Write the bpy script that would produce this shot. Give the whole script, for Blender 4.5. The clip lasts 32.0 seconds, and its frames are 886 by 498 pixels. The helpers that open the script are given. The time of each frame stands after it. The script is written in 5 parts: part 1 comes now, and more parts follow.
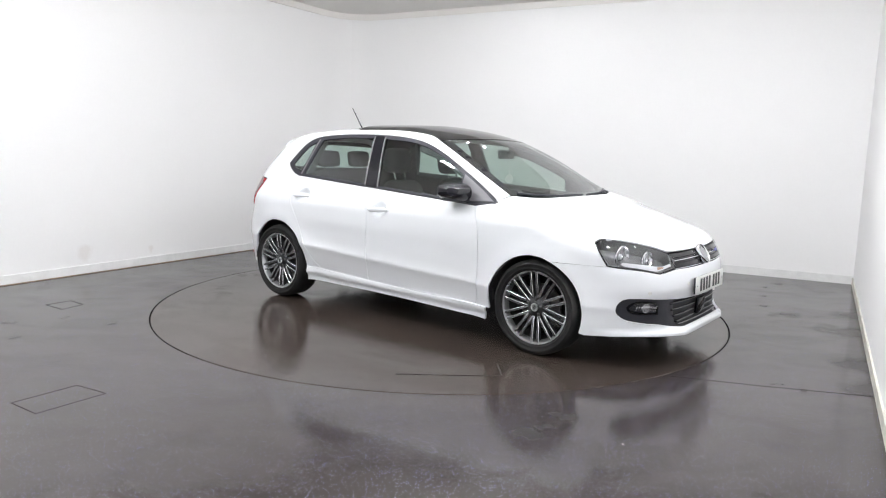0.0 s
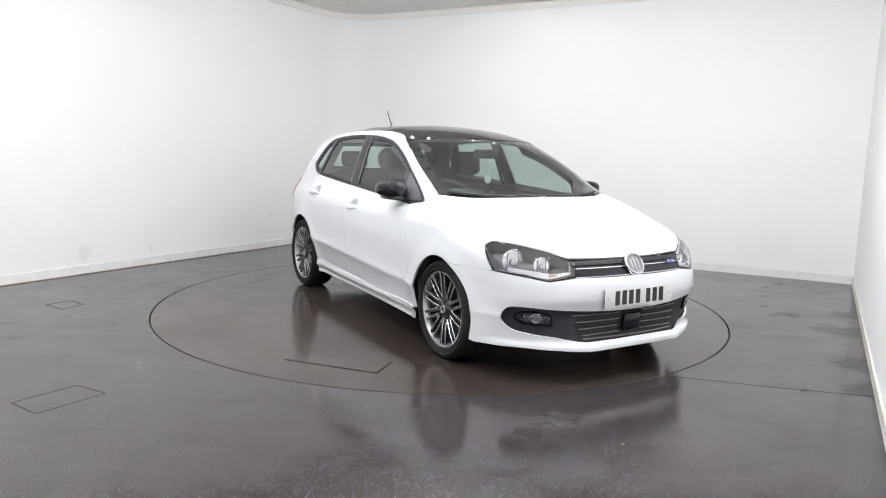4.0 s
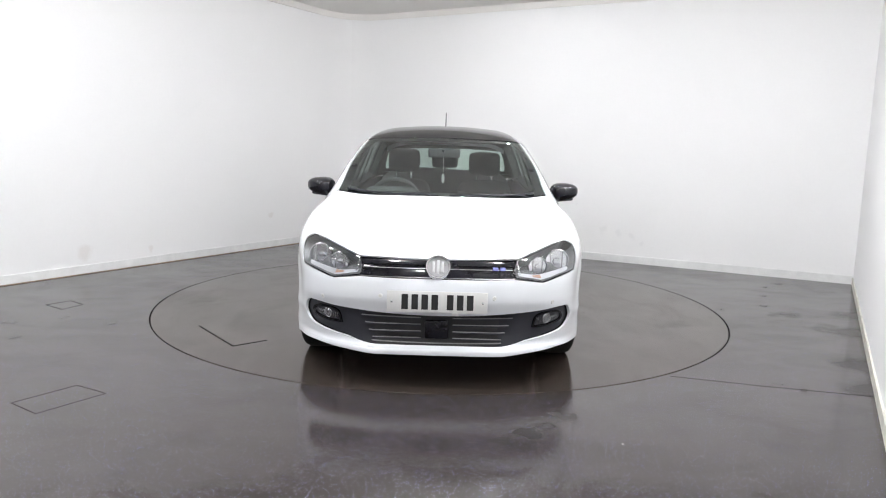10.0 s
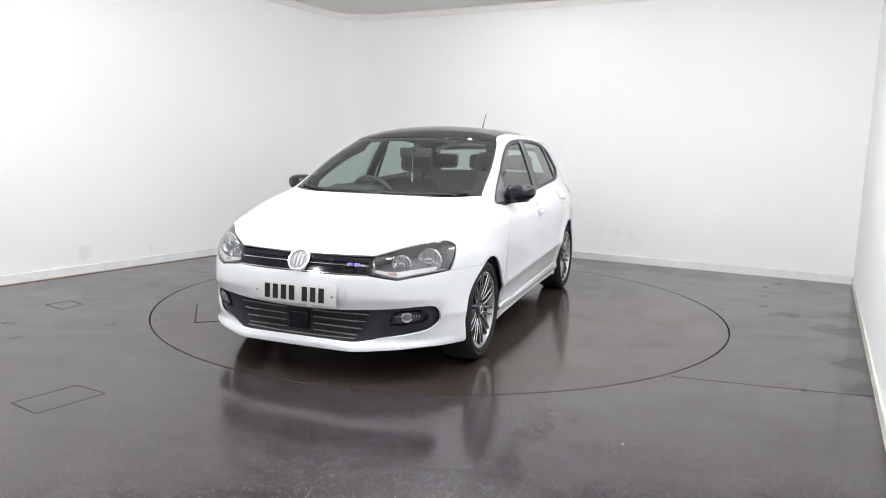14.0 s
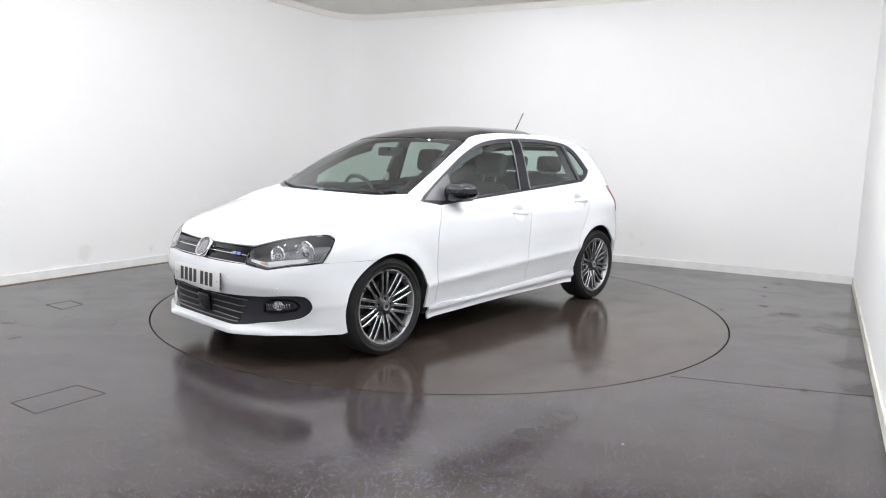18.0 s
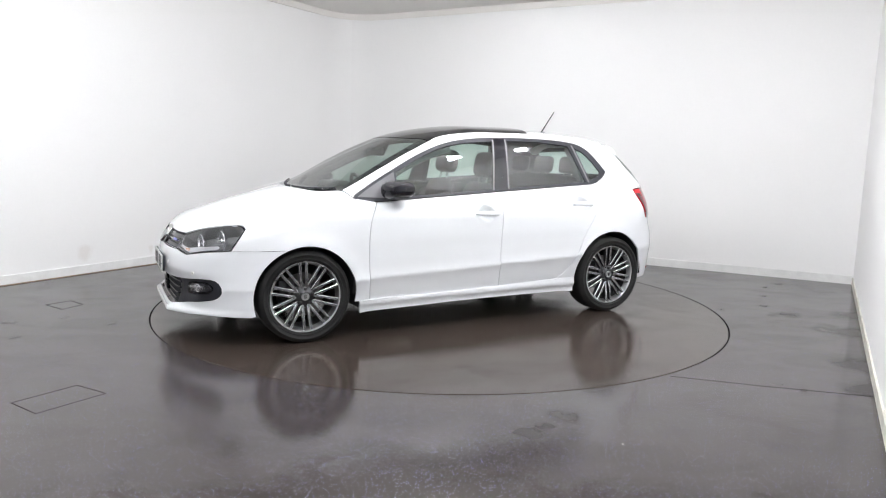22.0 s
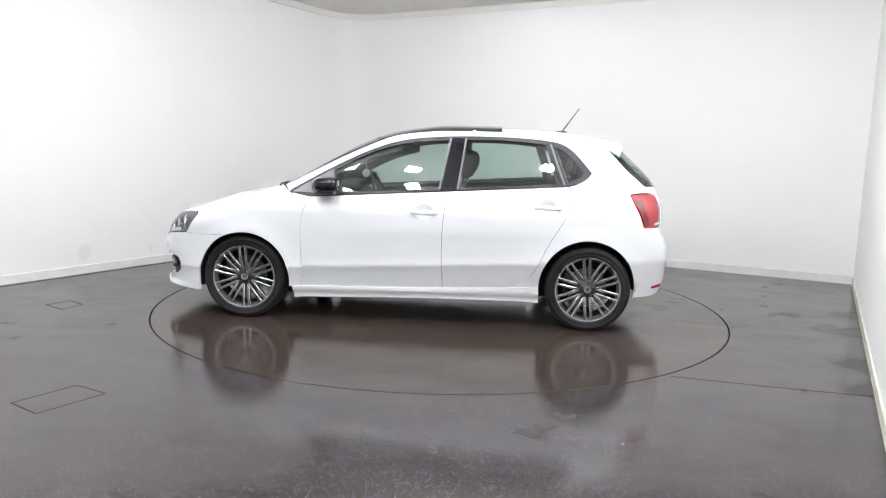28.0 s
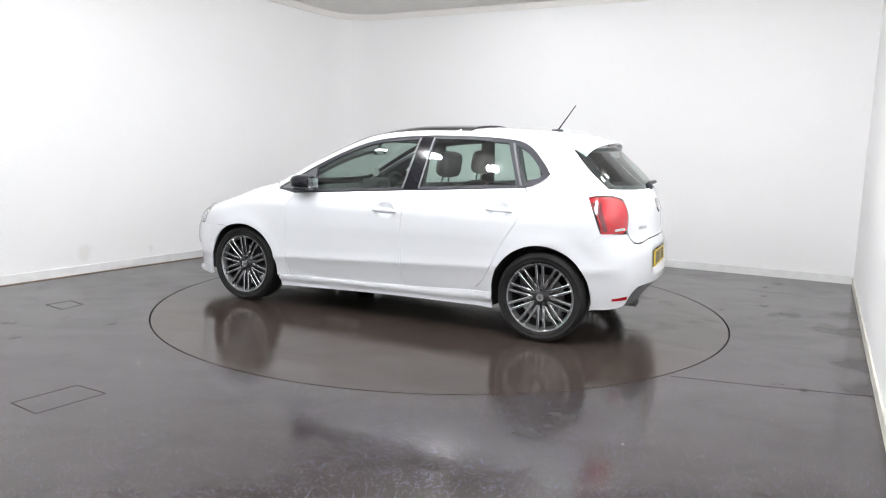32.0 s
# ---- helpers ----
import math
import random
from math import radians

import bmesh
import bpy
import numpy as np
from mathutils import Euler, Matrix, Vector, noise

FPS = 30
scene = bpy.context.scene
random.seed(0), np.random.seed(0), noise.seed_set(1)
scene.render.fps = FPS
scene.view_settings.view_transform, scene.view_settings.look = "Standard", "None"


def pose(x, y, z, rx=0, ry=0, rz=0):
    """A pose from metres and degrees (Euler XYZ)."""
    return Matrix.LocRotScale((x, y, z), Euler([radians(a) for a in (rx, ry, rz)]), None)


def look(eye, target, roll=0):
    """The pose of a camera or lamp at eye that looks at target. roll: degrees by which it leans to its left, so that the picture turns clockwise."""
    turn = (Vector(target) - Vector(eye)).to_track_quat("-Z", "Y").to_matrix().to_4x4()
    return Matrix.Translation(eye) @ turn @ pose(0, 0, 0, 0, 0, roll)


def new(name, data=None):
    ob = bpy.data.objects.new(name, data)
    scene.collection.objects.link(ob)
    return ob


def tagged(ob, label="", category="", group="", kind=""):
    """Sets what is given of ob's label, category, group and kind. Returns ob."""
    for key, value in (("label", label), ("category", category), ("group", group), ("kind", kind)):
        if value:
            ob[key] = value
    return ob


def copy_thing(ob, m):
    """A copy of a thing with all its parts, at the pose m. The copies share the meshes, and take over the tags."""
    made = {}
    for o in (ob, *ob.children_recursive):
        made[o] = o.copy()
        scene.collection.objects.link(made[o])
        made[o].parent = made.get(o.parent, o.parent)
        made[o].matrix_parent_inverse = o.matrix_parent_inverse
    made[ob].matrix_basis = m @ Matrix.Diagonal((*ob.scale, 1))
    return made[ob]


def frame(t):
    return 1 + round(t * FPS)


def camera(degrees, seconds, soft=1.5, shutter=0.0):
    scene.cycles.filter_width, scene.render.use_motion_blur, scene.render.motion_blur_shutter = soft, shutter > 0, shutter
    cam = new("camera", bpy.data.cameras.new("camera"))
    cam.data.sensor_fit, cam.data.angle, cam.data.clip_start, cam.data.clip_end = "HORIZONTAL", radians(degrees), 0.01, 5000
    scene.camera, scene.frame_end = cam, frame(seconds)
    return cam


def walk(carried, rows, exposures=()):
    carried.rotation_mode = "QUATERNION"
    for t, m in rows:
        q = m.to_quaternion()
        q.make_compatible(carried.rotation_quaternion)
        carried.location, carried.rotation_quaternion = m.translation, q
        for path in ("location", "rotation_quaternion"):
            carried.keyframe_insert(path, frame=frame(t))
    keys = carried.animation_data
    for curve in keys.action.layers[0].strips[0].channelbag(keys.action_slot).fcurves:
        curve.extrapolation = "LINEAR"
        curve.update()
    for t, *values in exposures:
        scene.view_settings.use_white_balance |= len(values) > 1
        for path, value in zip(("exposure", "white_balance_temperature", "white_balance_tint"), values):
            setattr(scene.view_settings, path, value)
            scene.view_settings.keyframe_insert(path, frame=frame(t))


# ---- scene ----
# The camera stands still beside the right-hand wall.
cam = camera(65.16, 32.0, soft=1.05)
EYE = (0.0, -5.669, 1.245)
YAW, PITCH = radians(0.107), radians(-8.087)
AIM = (EYE[0] + math.sin(YAW) * math.cos(PITCH), EYE[1] + math.cos(YAW) * math.cos(PITCH), EYE[2] + math.sin(PITCH))
VIEW = look(EYE, AIM, 1.489)
walk(cam, [(0.0, VIEW), (32.0, VIEW)])

# The turntable turns evenly, 5.2 degrees a second.
TABLE_R = 2.236
TURN_AT_9, TURN_RATE = -85.273, -5.1997
AXIS = Vector((-0.1422, -0.0015, 0.0))   # the table's axis in the car's own space

# ---- light ----
world = bpy.data.worlds.new("world")
scene.world = world
world.use_nodes = True
world.node_tree.nodes["Background"].inputs[0].default_value = (0.9, 0.95, 1.0, 1)
world.node_tree.nodes["Background"].inputs[1].default_value = 0.05
LAMP_POWER = 182.0
scene.view_settings.exposure = 0.0


# ---- materials ----
def material(name, color, rough=0.5, metal=0.0, coat=0.0, vary=0.06, scale=6.0, fine=120.0, bump=0.0, rough_vary=0.05, spec=0.5, local=True):
    """A surface with broad and fine variation of colour, gloss and relief."""
    m = bpy.data.materials.new(name)
    m.use_nodes = True
    nt = m.node_tree
    n, link = nt.nodes, nt.links.new
    b = n["Principled BSDF"]
    b.inputs["Roughness"].default_value = rough
    b.inputs["Metallic"].default_value = metal
    b.inputs["Coat Weight"].default_value = coat
    b.inputs["Coat Roughness"].default_value = 0.03
    b.inputs["Specular IOR Level"].default_value = spec
    co = n.new("ShaderNodeTexCoord")
    big, small = n.new("ShaderNodeTexNoise"), n.new("ShaderNodeTexNoise")
    big.inputs["Scale"].default_value, small.inputs["Scale"].default_value = scale, fine
    big.inputs["Detail"].default_value = 5
    link(co.outputs["Object"], big.inputs["Vector"])
    link(co.outputs["Object"], small.inputs["Vector"])
    add = n.new("ShaderNodeMath")
    add.operation = "MULTIPLY_ADD"
    link(small.outputs["Fac"], add.inputs[0])
    add.inputs[1].default_value = 0.35
    link(big.outputs["Fac"], add.inputs[2])
    ramp = n.new("ShaderNodeMapRange")
    ramp.inputs["From Min"].default_value, ramp.inputs["From Max"].default_value = 0.4, 0.95
    ramp.inputs["To Min"].default_value, ramp.inputs["To Max"].default_value = 1 - vary, 1 + vary
    link(add.outputs[0], ramp.inputs["Value"])
    mix = n.new("ShaderNodeMix")
    mix.data_type, mix.blend_type = "RGBA", "MULTIPLY"
    mix.inputs[0].default_value = 1.0
    mix.inputs[6].default_value = (*color, 1)
    link(ramp.outputs[0], mix.inputs[7])
    link(mix.outputs[2], b.inputs["Base Color"])
    if rough_vary:
        rr = n.new("ShaderNodeMapRange")
        rr.inputs["From Min"].default_value, rr.inputs["From Max"].default_value = 0.4, 0.95
        rr.inputs["To Min"].default_value, rr.inputs["To Max"].default_value = max(0.01, rough - rough_vary), rough + rough_vary
        link(add.outputs[0], rr.inputs["Value"])
        link(rr.outputs[0], b.inputs["Roughness"])
    if bump:
        bp = n.new("ShaderNodeBump")
        bp.inputs["Strength"].default_value, bp.inputs["Distance"].default_value = bump, 0.002
        link(small.outputs["Fac"], bp.inputs["Height"])
        link(bp.outputs["Normal"], b.inputs["Normal"])
    return m


def glass(name, tint, rough=0.0, base=0.12):
    """Thin tinted glass: it lets light straight through and mirrors by its angle."""
    m = bpy.data.materials.new(name)
    m.use_nodes = True
    nt = m.node_tree
    n, link = nt.nodes, nt.links.new
    n.remove(n["Principled BSDF"])
    clear, gloss, mix, face = n.new("ShaderNodeBsdfTransparent"), n.new("ShaderNodeBsdfGlossy"), n.new("ShaderNodeMixShader"), n.new("ShaderNodeLayerWeight")
    clear.inputs[0].default_value = (*tint, 1)
    gloss.inputs["Roughness"].default_value = rough
    face.inputs["Blend"].default_value = 0.5
    power, ramp = n.new("ShaderNodeMath"), n.new("ShaderNodeMapRange")
    power.operation = "POWER"
    power.inputs[1].default_value = 5.0
    link(face.outputs["Facing"], power.inputs[0])
    ramp.inputs["To Min"].default_value, ramp.inputs["To Max"].default_value = base, 1.0
    link(power.outputs[0], ramp.inputs["Value"])
    link(ramp.outputs[0], mix.inputs[0])
    link(clear.outputs[0], mix.inputs[1])
    link(gloss.outputs[0], mix.inputs[2])
    link(mix.outputs[0], n["Material Output"].inputs[0])
    return m


def glow(name, color, strength):
    m = bpy.data.materials.new(name)
    m.use_nodes = True
    b = m.node_tree.nodes["Principled BSDF"]
    b.inputs["Base Color"].default_value = (0.9, 0.9, 0.9, 1)
    b.inputs["Emission Color"].default_value = (*color, 1)
    b.inputs["Emission Strength"].default_value = strength
    return m


def blots(nt, co, spots, rag=0.10, scale=9.0):
    """Ragged spots (x, y, z, radius) of a surface: 1 inside, 0 outside."""
    n, link = nt.nodes, nt.links.new
    noise = n.new("ShaderNodeTexNoise")
    noise.inputs["Scale"].default_value, noise.inputs["Detail"].default_value = scale, 6
    link(co.outputs["Object"], noise.inputs["Vector"])
    push = n.new("ShaderNodeVectorMath")
    push.operation = "MULTIPLY_ADD"
    push.inputs[1].default_value = (rag * 2, rag * 2, rag * 2)
    link(noise.outputs["Color"], push.inputs[0])
    link(co.outputs["Object"], push.inputs[2])
    last = None
    for x, y, z, r in spots:
        d, ramp = n.new("ShaderNodeVectorMath"), n.new("ShaderNodeMapRange")
        d.operation = "DISTANCE"
        d.inputs[1].default_value = (x + rag, y + rag, z + rag)
        link(push.outputs[0], d.inputs[0])
        ramp.inputs["From Min"].default_value, ramp.inputs["From Max"].default_value = r * 0.5, r
        ramp.inputs["To Min"].default_value, ramp.inputs["To Max"].default_value = 1.0, 0.0
        link(d.outputs["Value"], ramp.inputs["Value"])
        if last is None:
            last = ramp.outputs[0]
        else:
            top = n.new("ShaderNodeMath")
            top.operation = "MAXIMUM"
            link(last, top.inputs[0])
            link(ramp.outputs[0], top.inputs[1])
            last = top.outputs[0]
    return last


def stained(m, spots, tint, strength, rag=0.10, scale=9.0, wet=None, dull=None):
    """Adds marks of a colour, and of a gloss where they are wet, to a material."""
    nt = m.node_tree
    n, link = nt.nodes, nt.links.new
    b = n["Principled BSDF"]
    co = n.new("ShaderNodeTexCoord")
    mask = blots(nt, co, spots, rag, scale)
    weak = n.new("ShaderNodeMath")
    weak.operation = "MULTIPLY"
    weak.inputs[1].default_value = strength
    link(mask, weak.inputs[0])
    mix = n.new("ShaderNodeMix")
    mix.data_type = "RGBA"
    link(weak.outputs[0], mix.inputs[0])
    link(b.inputs["Base Color"].links[0].from_socket, mix.inputs[6])
    mix.inputs[7].default_value = (*tint, 1)
    link(mix.outputs[2], b.inputs["Base Color"])
    if wet is not None:
        gloss = n.new("ShaderNodeMix")
        link(mask, gloss.inputs[0])
        link(b.inputs["Roughness"].links[0].from_socket, gloss.inputs[2])
        gloss.inputs[3].default_value = wet
        link(gloss.outputs[0], b.inputs["Roughness"])
    if dull is not None:
        spec = n.new("ShaderNodeMix")
        link(mask, spec.inputs[0])
        link(b.inputs["Specular IOR Level"].links[0].from_socket, spec.inputs[2])
        spec.inputs[3].default_value = dull
        link(spec.outputs[0], b.inputs["Specular IOR Level"])
    return m


def floor_material(name, dark, specks=True, gloss=(0.075, 0.24)):
    """Dark brown-grey sheet vinyl with pale blue flecks, polished, smeared and damp in places."""
    m = bpy.data.materials.new(name)
    m.use_nodes = True
    nt = m.node_tree
    n, link = nt.nodes, nt.links.new
    b = n["Principled BSDF"]
    b.inputs["Specular IOR Level"].default_value = 0.38
    co = n.new("ShaderNodeTexCoord")
    broad, smear, grain = n.new("ShaderNodeTexNoise"), n.new("ShaderNodeTexNoise"), n.new("ShaderNodeTexNoise")
    for tex, s, d in ((broad, 0.9, 4), (smear, 0.9, 3), (grain, 260, 2)):
        tex.inputs["Scale"].default_value, tex.inputs["Detail"].default_value = s, d
        link(co.outputs["Object"], tex.inputs["Vector"])
    smear.inputs["Distortion"].default_value = 0.4
    base = n.new("ShaderNodeMix")
    base.data_type = "RGBA"
    base.inputs[6].default_value = (dark[0] * 0.9, dark[1] * 0.9, dark[2] * 0.9, 1)
    base.inputs[7].default_value = (dark[0] * 1.1, dark[1] * 1.1, dark[2] * 1.1, 1)
    link(broad.outputs["Fac"], base.inputs[0])
    last = base.outputs[2]
    if specks:
        cells = n.new("ShaderNodeTexVoronoi")
        cells.inputs["Scale"].default_value = 112
        link(co.outputs["Object"], cells.inputs["Vector"])
        dot = n.new("ShaderNodeMath")
        dot.operation = "LESS_THAN"
        dot.inputs[1].default_value = 0.165
        link(cells.outputs["Distance"], dot.inputs[0])
        sep = n.new("ShaderNodeSeparateColor")
        link(cells.outputs["Color"], sep.inputs[0])
        pick = n.new("ShaderNodeMath")
        pick.operation = "GREATER_THAN"
        pick.inputs[1].default_value = 0.30
        link(sep.outputs[0], pick.inputs[0])
        both = n.new("ShaderNodeMath")
        both.operation = "MULTIPLY"
        link(dot.outputs[0], both.inputs[0])
        link(pick.outputs[0], both.inputs[1])
        tone = n.new("ShaderNodeMix")
        tone.data_type = "RGBA"
        tone.inputs[6].default_value = (0.27, 0.28, 0.80, 1)
        tone.inputs[7].default_value = (0.54, 0.54, 0.62, 1)
        link(sep.outputs[1], tone.inputs[0])
        fleck = n.new("ShaderNodeMix")
        fleck.data_type = "RGBA"
        link(both.outputs[0], fleck.inputs[0])
        link(last, fleck.inputs[6])
        link(tone.outputs[2], fleck.inputs[7])
        last = fleck.outputs[2]
    link(last, b.inputs["Base Color"])
    rr = n.new("ShaderNodeMapRange")
    rr.inputs["From Min"].default_value, rr.inputs["From Max"].default_value = 0.35, 0.7
    rr.inputs["To Min"].default_value, rr.inputs["To Max"].default_value = gloss
    streak, turn = n.new("ShaderNodeTexNoise"), n.new("ShaderNodeMapping")
    turn.inputs["Rotation"].default_value, turn.inputs["Scale"].default_value = (0, 0, 0.45), (1.4, 2.3, 1.0)
    link(co.outputs["Object"], turn.inputs["Vector"])
    link(turn.outputs[0], streak.inputs["Vector"])
    streak.inputs["Scale"].default_value, streak.inputs["Detail"].default_value, streak.inputs["Distortion"].default_value = 1.6, 6, 0.8
    blend = n.new("ShaderNodeMath")
    blend.operation = "MULTIPLY_ADD"
    blend.inputs[1].default_value = 0.55
    link(streak.outputs["Fac"], blend.inputs[0])
    half = n.new("ShaderNodeMath")
    half.operation = "MULTIPLY_ADD"
    half.inputs[1].default_value, half.inputs[2].default_value = 0.55, -0.05
    link(smear.outputs["Fac"], half.inputs[0])
    link(half.outputs[0], blend.inputs[2])
    link(blend.outputs[0], rr.inputs["Value"])
    level = n.new("ShaderNodeMapRange")
    level.inputs["From Min"].default_value, level.inputs["From Max"].default_value = 0.35, 0.7
    level.inputs["To Min"].default_value, level.inputs["To Max"].default_value = 0.42, 0.30
    link(streak.outputs["Fac"], level.inputs["Value"])
    link(level.outputs[0], b.inputs["Specular IOR Level"])
    link(rr.outputs[0], b.inputs["Roughness"])
    bp = n.new("ShaderNodeBump")
    bp.inputs["Strength"].default_value, bp.inputs["Distance"].default_value = 0.12, 0.001
    link(grain.outputs["Fac"], bp.inputs["Height"])
    link(bp.outputs["Normal"], b.inputs["Normal"])
    return m


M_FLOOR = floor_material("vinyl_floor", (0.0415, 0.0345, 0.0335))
M_TABLE = floor_material("turntable_vinyl", (0.047, 0.036, 0.0305), specks=False, gloss=(0.085, 0.24))
M_WALL = material("white_wall_paint", (0.885, 0.88, 0.875), 0.6, vary=0.02, scale=0.8, fine=40, bump=0.05)
stained(M_FLOOR, ((3.38, -0.11, 0, 0.20), (3.02, -0.69, 0, 0.22), (2.6, -1.55, 0, 0.24), (2.37, -1.99, 0, 0.22), (2.8, -0.2, 0, 0.12)), (0.018, 0.016, 0.016), 0.5, 0.22, 4.0, 0.28, 0.27)
stained(M_FLOOR, ((3.17, 1.01, 0, 0.06), (3.39, 1.21, 0, 0.07), (2.97, 0.56, 0, 0.05), (2.75, 0.13, 0, 0.06), (2.47, -1.48, 0, 0.05), (1.89, -1.95, 0, 0.04), (2.33, -0.06, 0, 0.05), (1.99, -2.02, 0, 0.05), (0.61, -2.51, 0, 0.09), (0.42, -2.70, 0, 0.10), (0.5, -2.62, 0, 0.07), (-2.95, -1.02, 0, 0.05), (-2.68, -0.88, 0, 0.04), (-2.27, -1.0, 0, 0.05), (-2.69, -1.41, 0, 0.05)), (0.014, 0.012, 0.012), 0.6, 0.09, 12.0, 0.30)
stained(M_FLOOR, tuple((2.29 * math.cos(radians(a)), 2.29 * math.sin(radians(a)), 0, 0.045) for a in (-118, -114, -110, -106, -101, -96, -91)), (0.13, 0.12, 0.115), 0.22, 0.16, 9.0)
stained(M_FLOOR, ((0.81, -2.8, 0, 0.006), (-1.56, -2.56, 0, 0.006)), (0.75, 0.75, 0.75), 1.0, 0.004, 60.0)
stained(M_TABLE, ((-2.0, -0.32, 0, 0.12), (-1.8, -0.07, 0, 0.12), (-2.1, -0.5, 0, 0.08), (-1.54, 0.22, 0, 0.10), (-1.72, -0.9, 0, 0.10), (-1.5, -1.1, 0, 0.12), (0.6, 1.75, 0, 0.14), (1.5, -1.25, 0, 0.06), (0.2, -1.8, 0, 0.09)), (0.018, 0.016, 0.016), 0.45, 0.22, 7.0, 0.24)
stained(M_WALL, ((-3.37, 0.8, 0.2, 0.09), (-2.12, 2.87, 0.41, 0.04), (-3.0, 1.41, 0.16, 0.05)), (0.55, 0.47, 0.40), 0.20, 0.06, 10.0)
stained(M_WALL, ((1.93, 2.46, 0.36, 0.05), (2.05, 2.40, 0.33, 0.06), (2.2, 2.32, 0.29, 0.06), (2.33, 2.25, 0.26, 0.05), (1.44, 2.72, 0.66, 0.02), (1.6, 2.63, 0.665, 0.02), (1.79, 2.54, 0.67, 0.02)), (0.55, 0.55, 0.55), 0.13, 0.13, 6.0)
M_CEIL = material("ceiling_paint", (0.83, 0.81, 0.78), 0.8, vary=0.03, scale=1.5, fine=60, bump=0.1)
M_SKIRT = material("skirting_paint", (0.80, 0.80, 0.79), 0.4, vary=0.08, scale=9, fine=70)
M_TRIM = material("yellowed_edge_strip", (0.62, 0.61, 0.54), 0.5, vary=0.2, scale=11)
M_GROOVE = material("dark_groove", (0.012, 0.012, 0.012), 0.8)
M_JOINT = material("hatch_joint", (0.030, 0.026, 0.025), 0.38)
M_FOOT = material("brown_sealant", (0.27, 0.20, 0.145), 0.6, vary=0.45, scale=3)
M_LAMP = glow("lamp_glow", (0.968, 0.982, 1.015), LAMP_POWER)
M_SPOT = glow("spot_glow", (0.968, 0.982, 1.015), LAMP_POWER * 2.4)
M_LAMPBODY = material("lamp_housing", (0.7, 0.7, 0.7), 0.4)
M_PAINT = material("white_car_paint", (0.80, 0.82, 0.845), 0.35, coat=1.0, vary=0.012, scale=3, rough_vary=0.0)
M_INNER = material("dark_lining", (0.045, 0.045, 0.047), 0.8, vary=0.15)
M_BLACK = material("gloss_black", (0.010, 0.010, 0.014), 0.08, coat=0.0, vary=0.1, rough_vary=0.02, spec=0.4)
M_PLASTIC = material("grained_black_plastic", (0.036, 0.037, 0.045), 0.45, vary=0.12, fine=300, bump=0.1, spec=0.32)
M_RUBBER = material("tyre_rubber", (0.019, 0.019, 0.019), 0.72, vary=0.2, fine=200, bump=0.2, spec=0.22)
M_CHROME = material("chrome", (0.75, 0.76, 0.78), 0.08, metal=1.0, vary=0.03, rough_vary=0.03)
M_RIM = material("grey_alloy", (0.50, 0.505, 0.52), 0.30, metal=0.9, vary=0.06)
M_ALLOY = material("grey_lacquered_alloy", (0.22, 0.225, 0.24), 0.26, metal=0.8, vary=0.05, rough_vary=0.03)
M_EDGE = material("machined_alloy_edge", (0.80, 0.81, 0.83), 0.22, metal=0.9, vary=0.04, rough_vary=0.03)
M_ALLOYDARK = material("anthracite_alloy", (0.05, 0.052, 0.056), 0.35, metal=0.6, vary=0.1)
M_STEEL = material("brake_steel", (0.24, 0.235, 0.23), 0.35, metal=1.0, vary=0.2, scale=30)
M_FABRIC = material("dark_seat_cloth", (0.045, 0.045, 0.048), 0.9, vary=0.2, fine=40)
M_DASH = material("dash_plastic", (0.075, 0.076, 0.080), 0.6, vary=0.12, fine=300, bump=0.2)
M_LINER = material("headliner_cloth", (0.28, 0.28, 0.28), 0.9, vary=0.1)
M_GLASS = glass("green_glass", (0.68, 0.80, 0.75))
M_SCREEN = glass("laminated_glass", (0.70, 0.80, 0.76), base=0.19)
M_CLEAR = glass("clear_lens", (0.95, 0.96, 0.97), base=0.06)
M_ROOFGLASS = material("black_roof_glass", (0.008, 0.008, 0.009), 0.05, coat=0.0, vary=0.05, rough_vary=0.02, spec=0.22)
M_RED = material("red_lens", (0.42, 0.008, 0.015), 0.12, coat=1.0, vary=0.15, scale=25)
M_DARKRED = material("dark_red_lens", (0.12, 0.009, 0.016), 0.12, coat=1.0, vary=0.15, scale=25)
M_AMBER = material("amber_lens", (0.62, 0.40, 0.30), 0.2, coat=0.5)
M_PLATE = material("white_plate", (0.74, 0.74, 0.72), 0.35, vary=0.04)
M_YPLATE = material("yellow_plate", (0.72, 0.52, 0.05), 0.35, vary=0.04)
M_INK = material("plate_ink", (0.02, 0.02, 0.02), 0.4)
M_BLUE = material("blue_enamel", (0.22, 0.23, 0.55), 0.25, coat=0.5)
M_LENSGREY = material("lamp_bezel", (0.27, 0.27, 0.275), 0.3, metal=0.3, vary=0.1)
M_REFLECT = material("lamp_reflector", (0.88, 0.88, 0.90), 0.20, metal=1.0, vary=0.1, scale=40)
M_SATIN = material("satin_chrome", (0.80, 0.80, 0.82), 0.32, metal=0.55, vary=0.05)
M_CHANNEL = material("window_channel_grey", (0.18, 0.18, 0.185), 0.35, vary=0.1)
M_BEZEL = material("dark_lamp_bezel", (0.19, 0.19, 0.195), 0.35, metal=0.2, vary=0.1)
M_SAIL = material("satin_grey_plastic", (0.13, 0.13, 0.14), 0.32, vary=0.08, fine=300, bump=0.05)
M_PAPER = material("white_card", (0.75, 0.75, 0.72), 0.7)


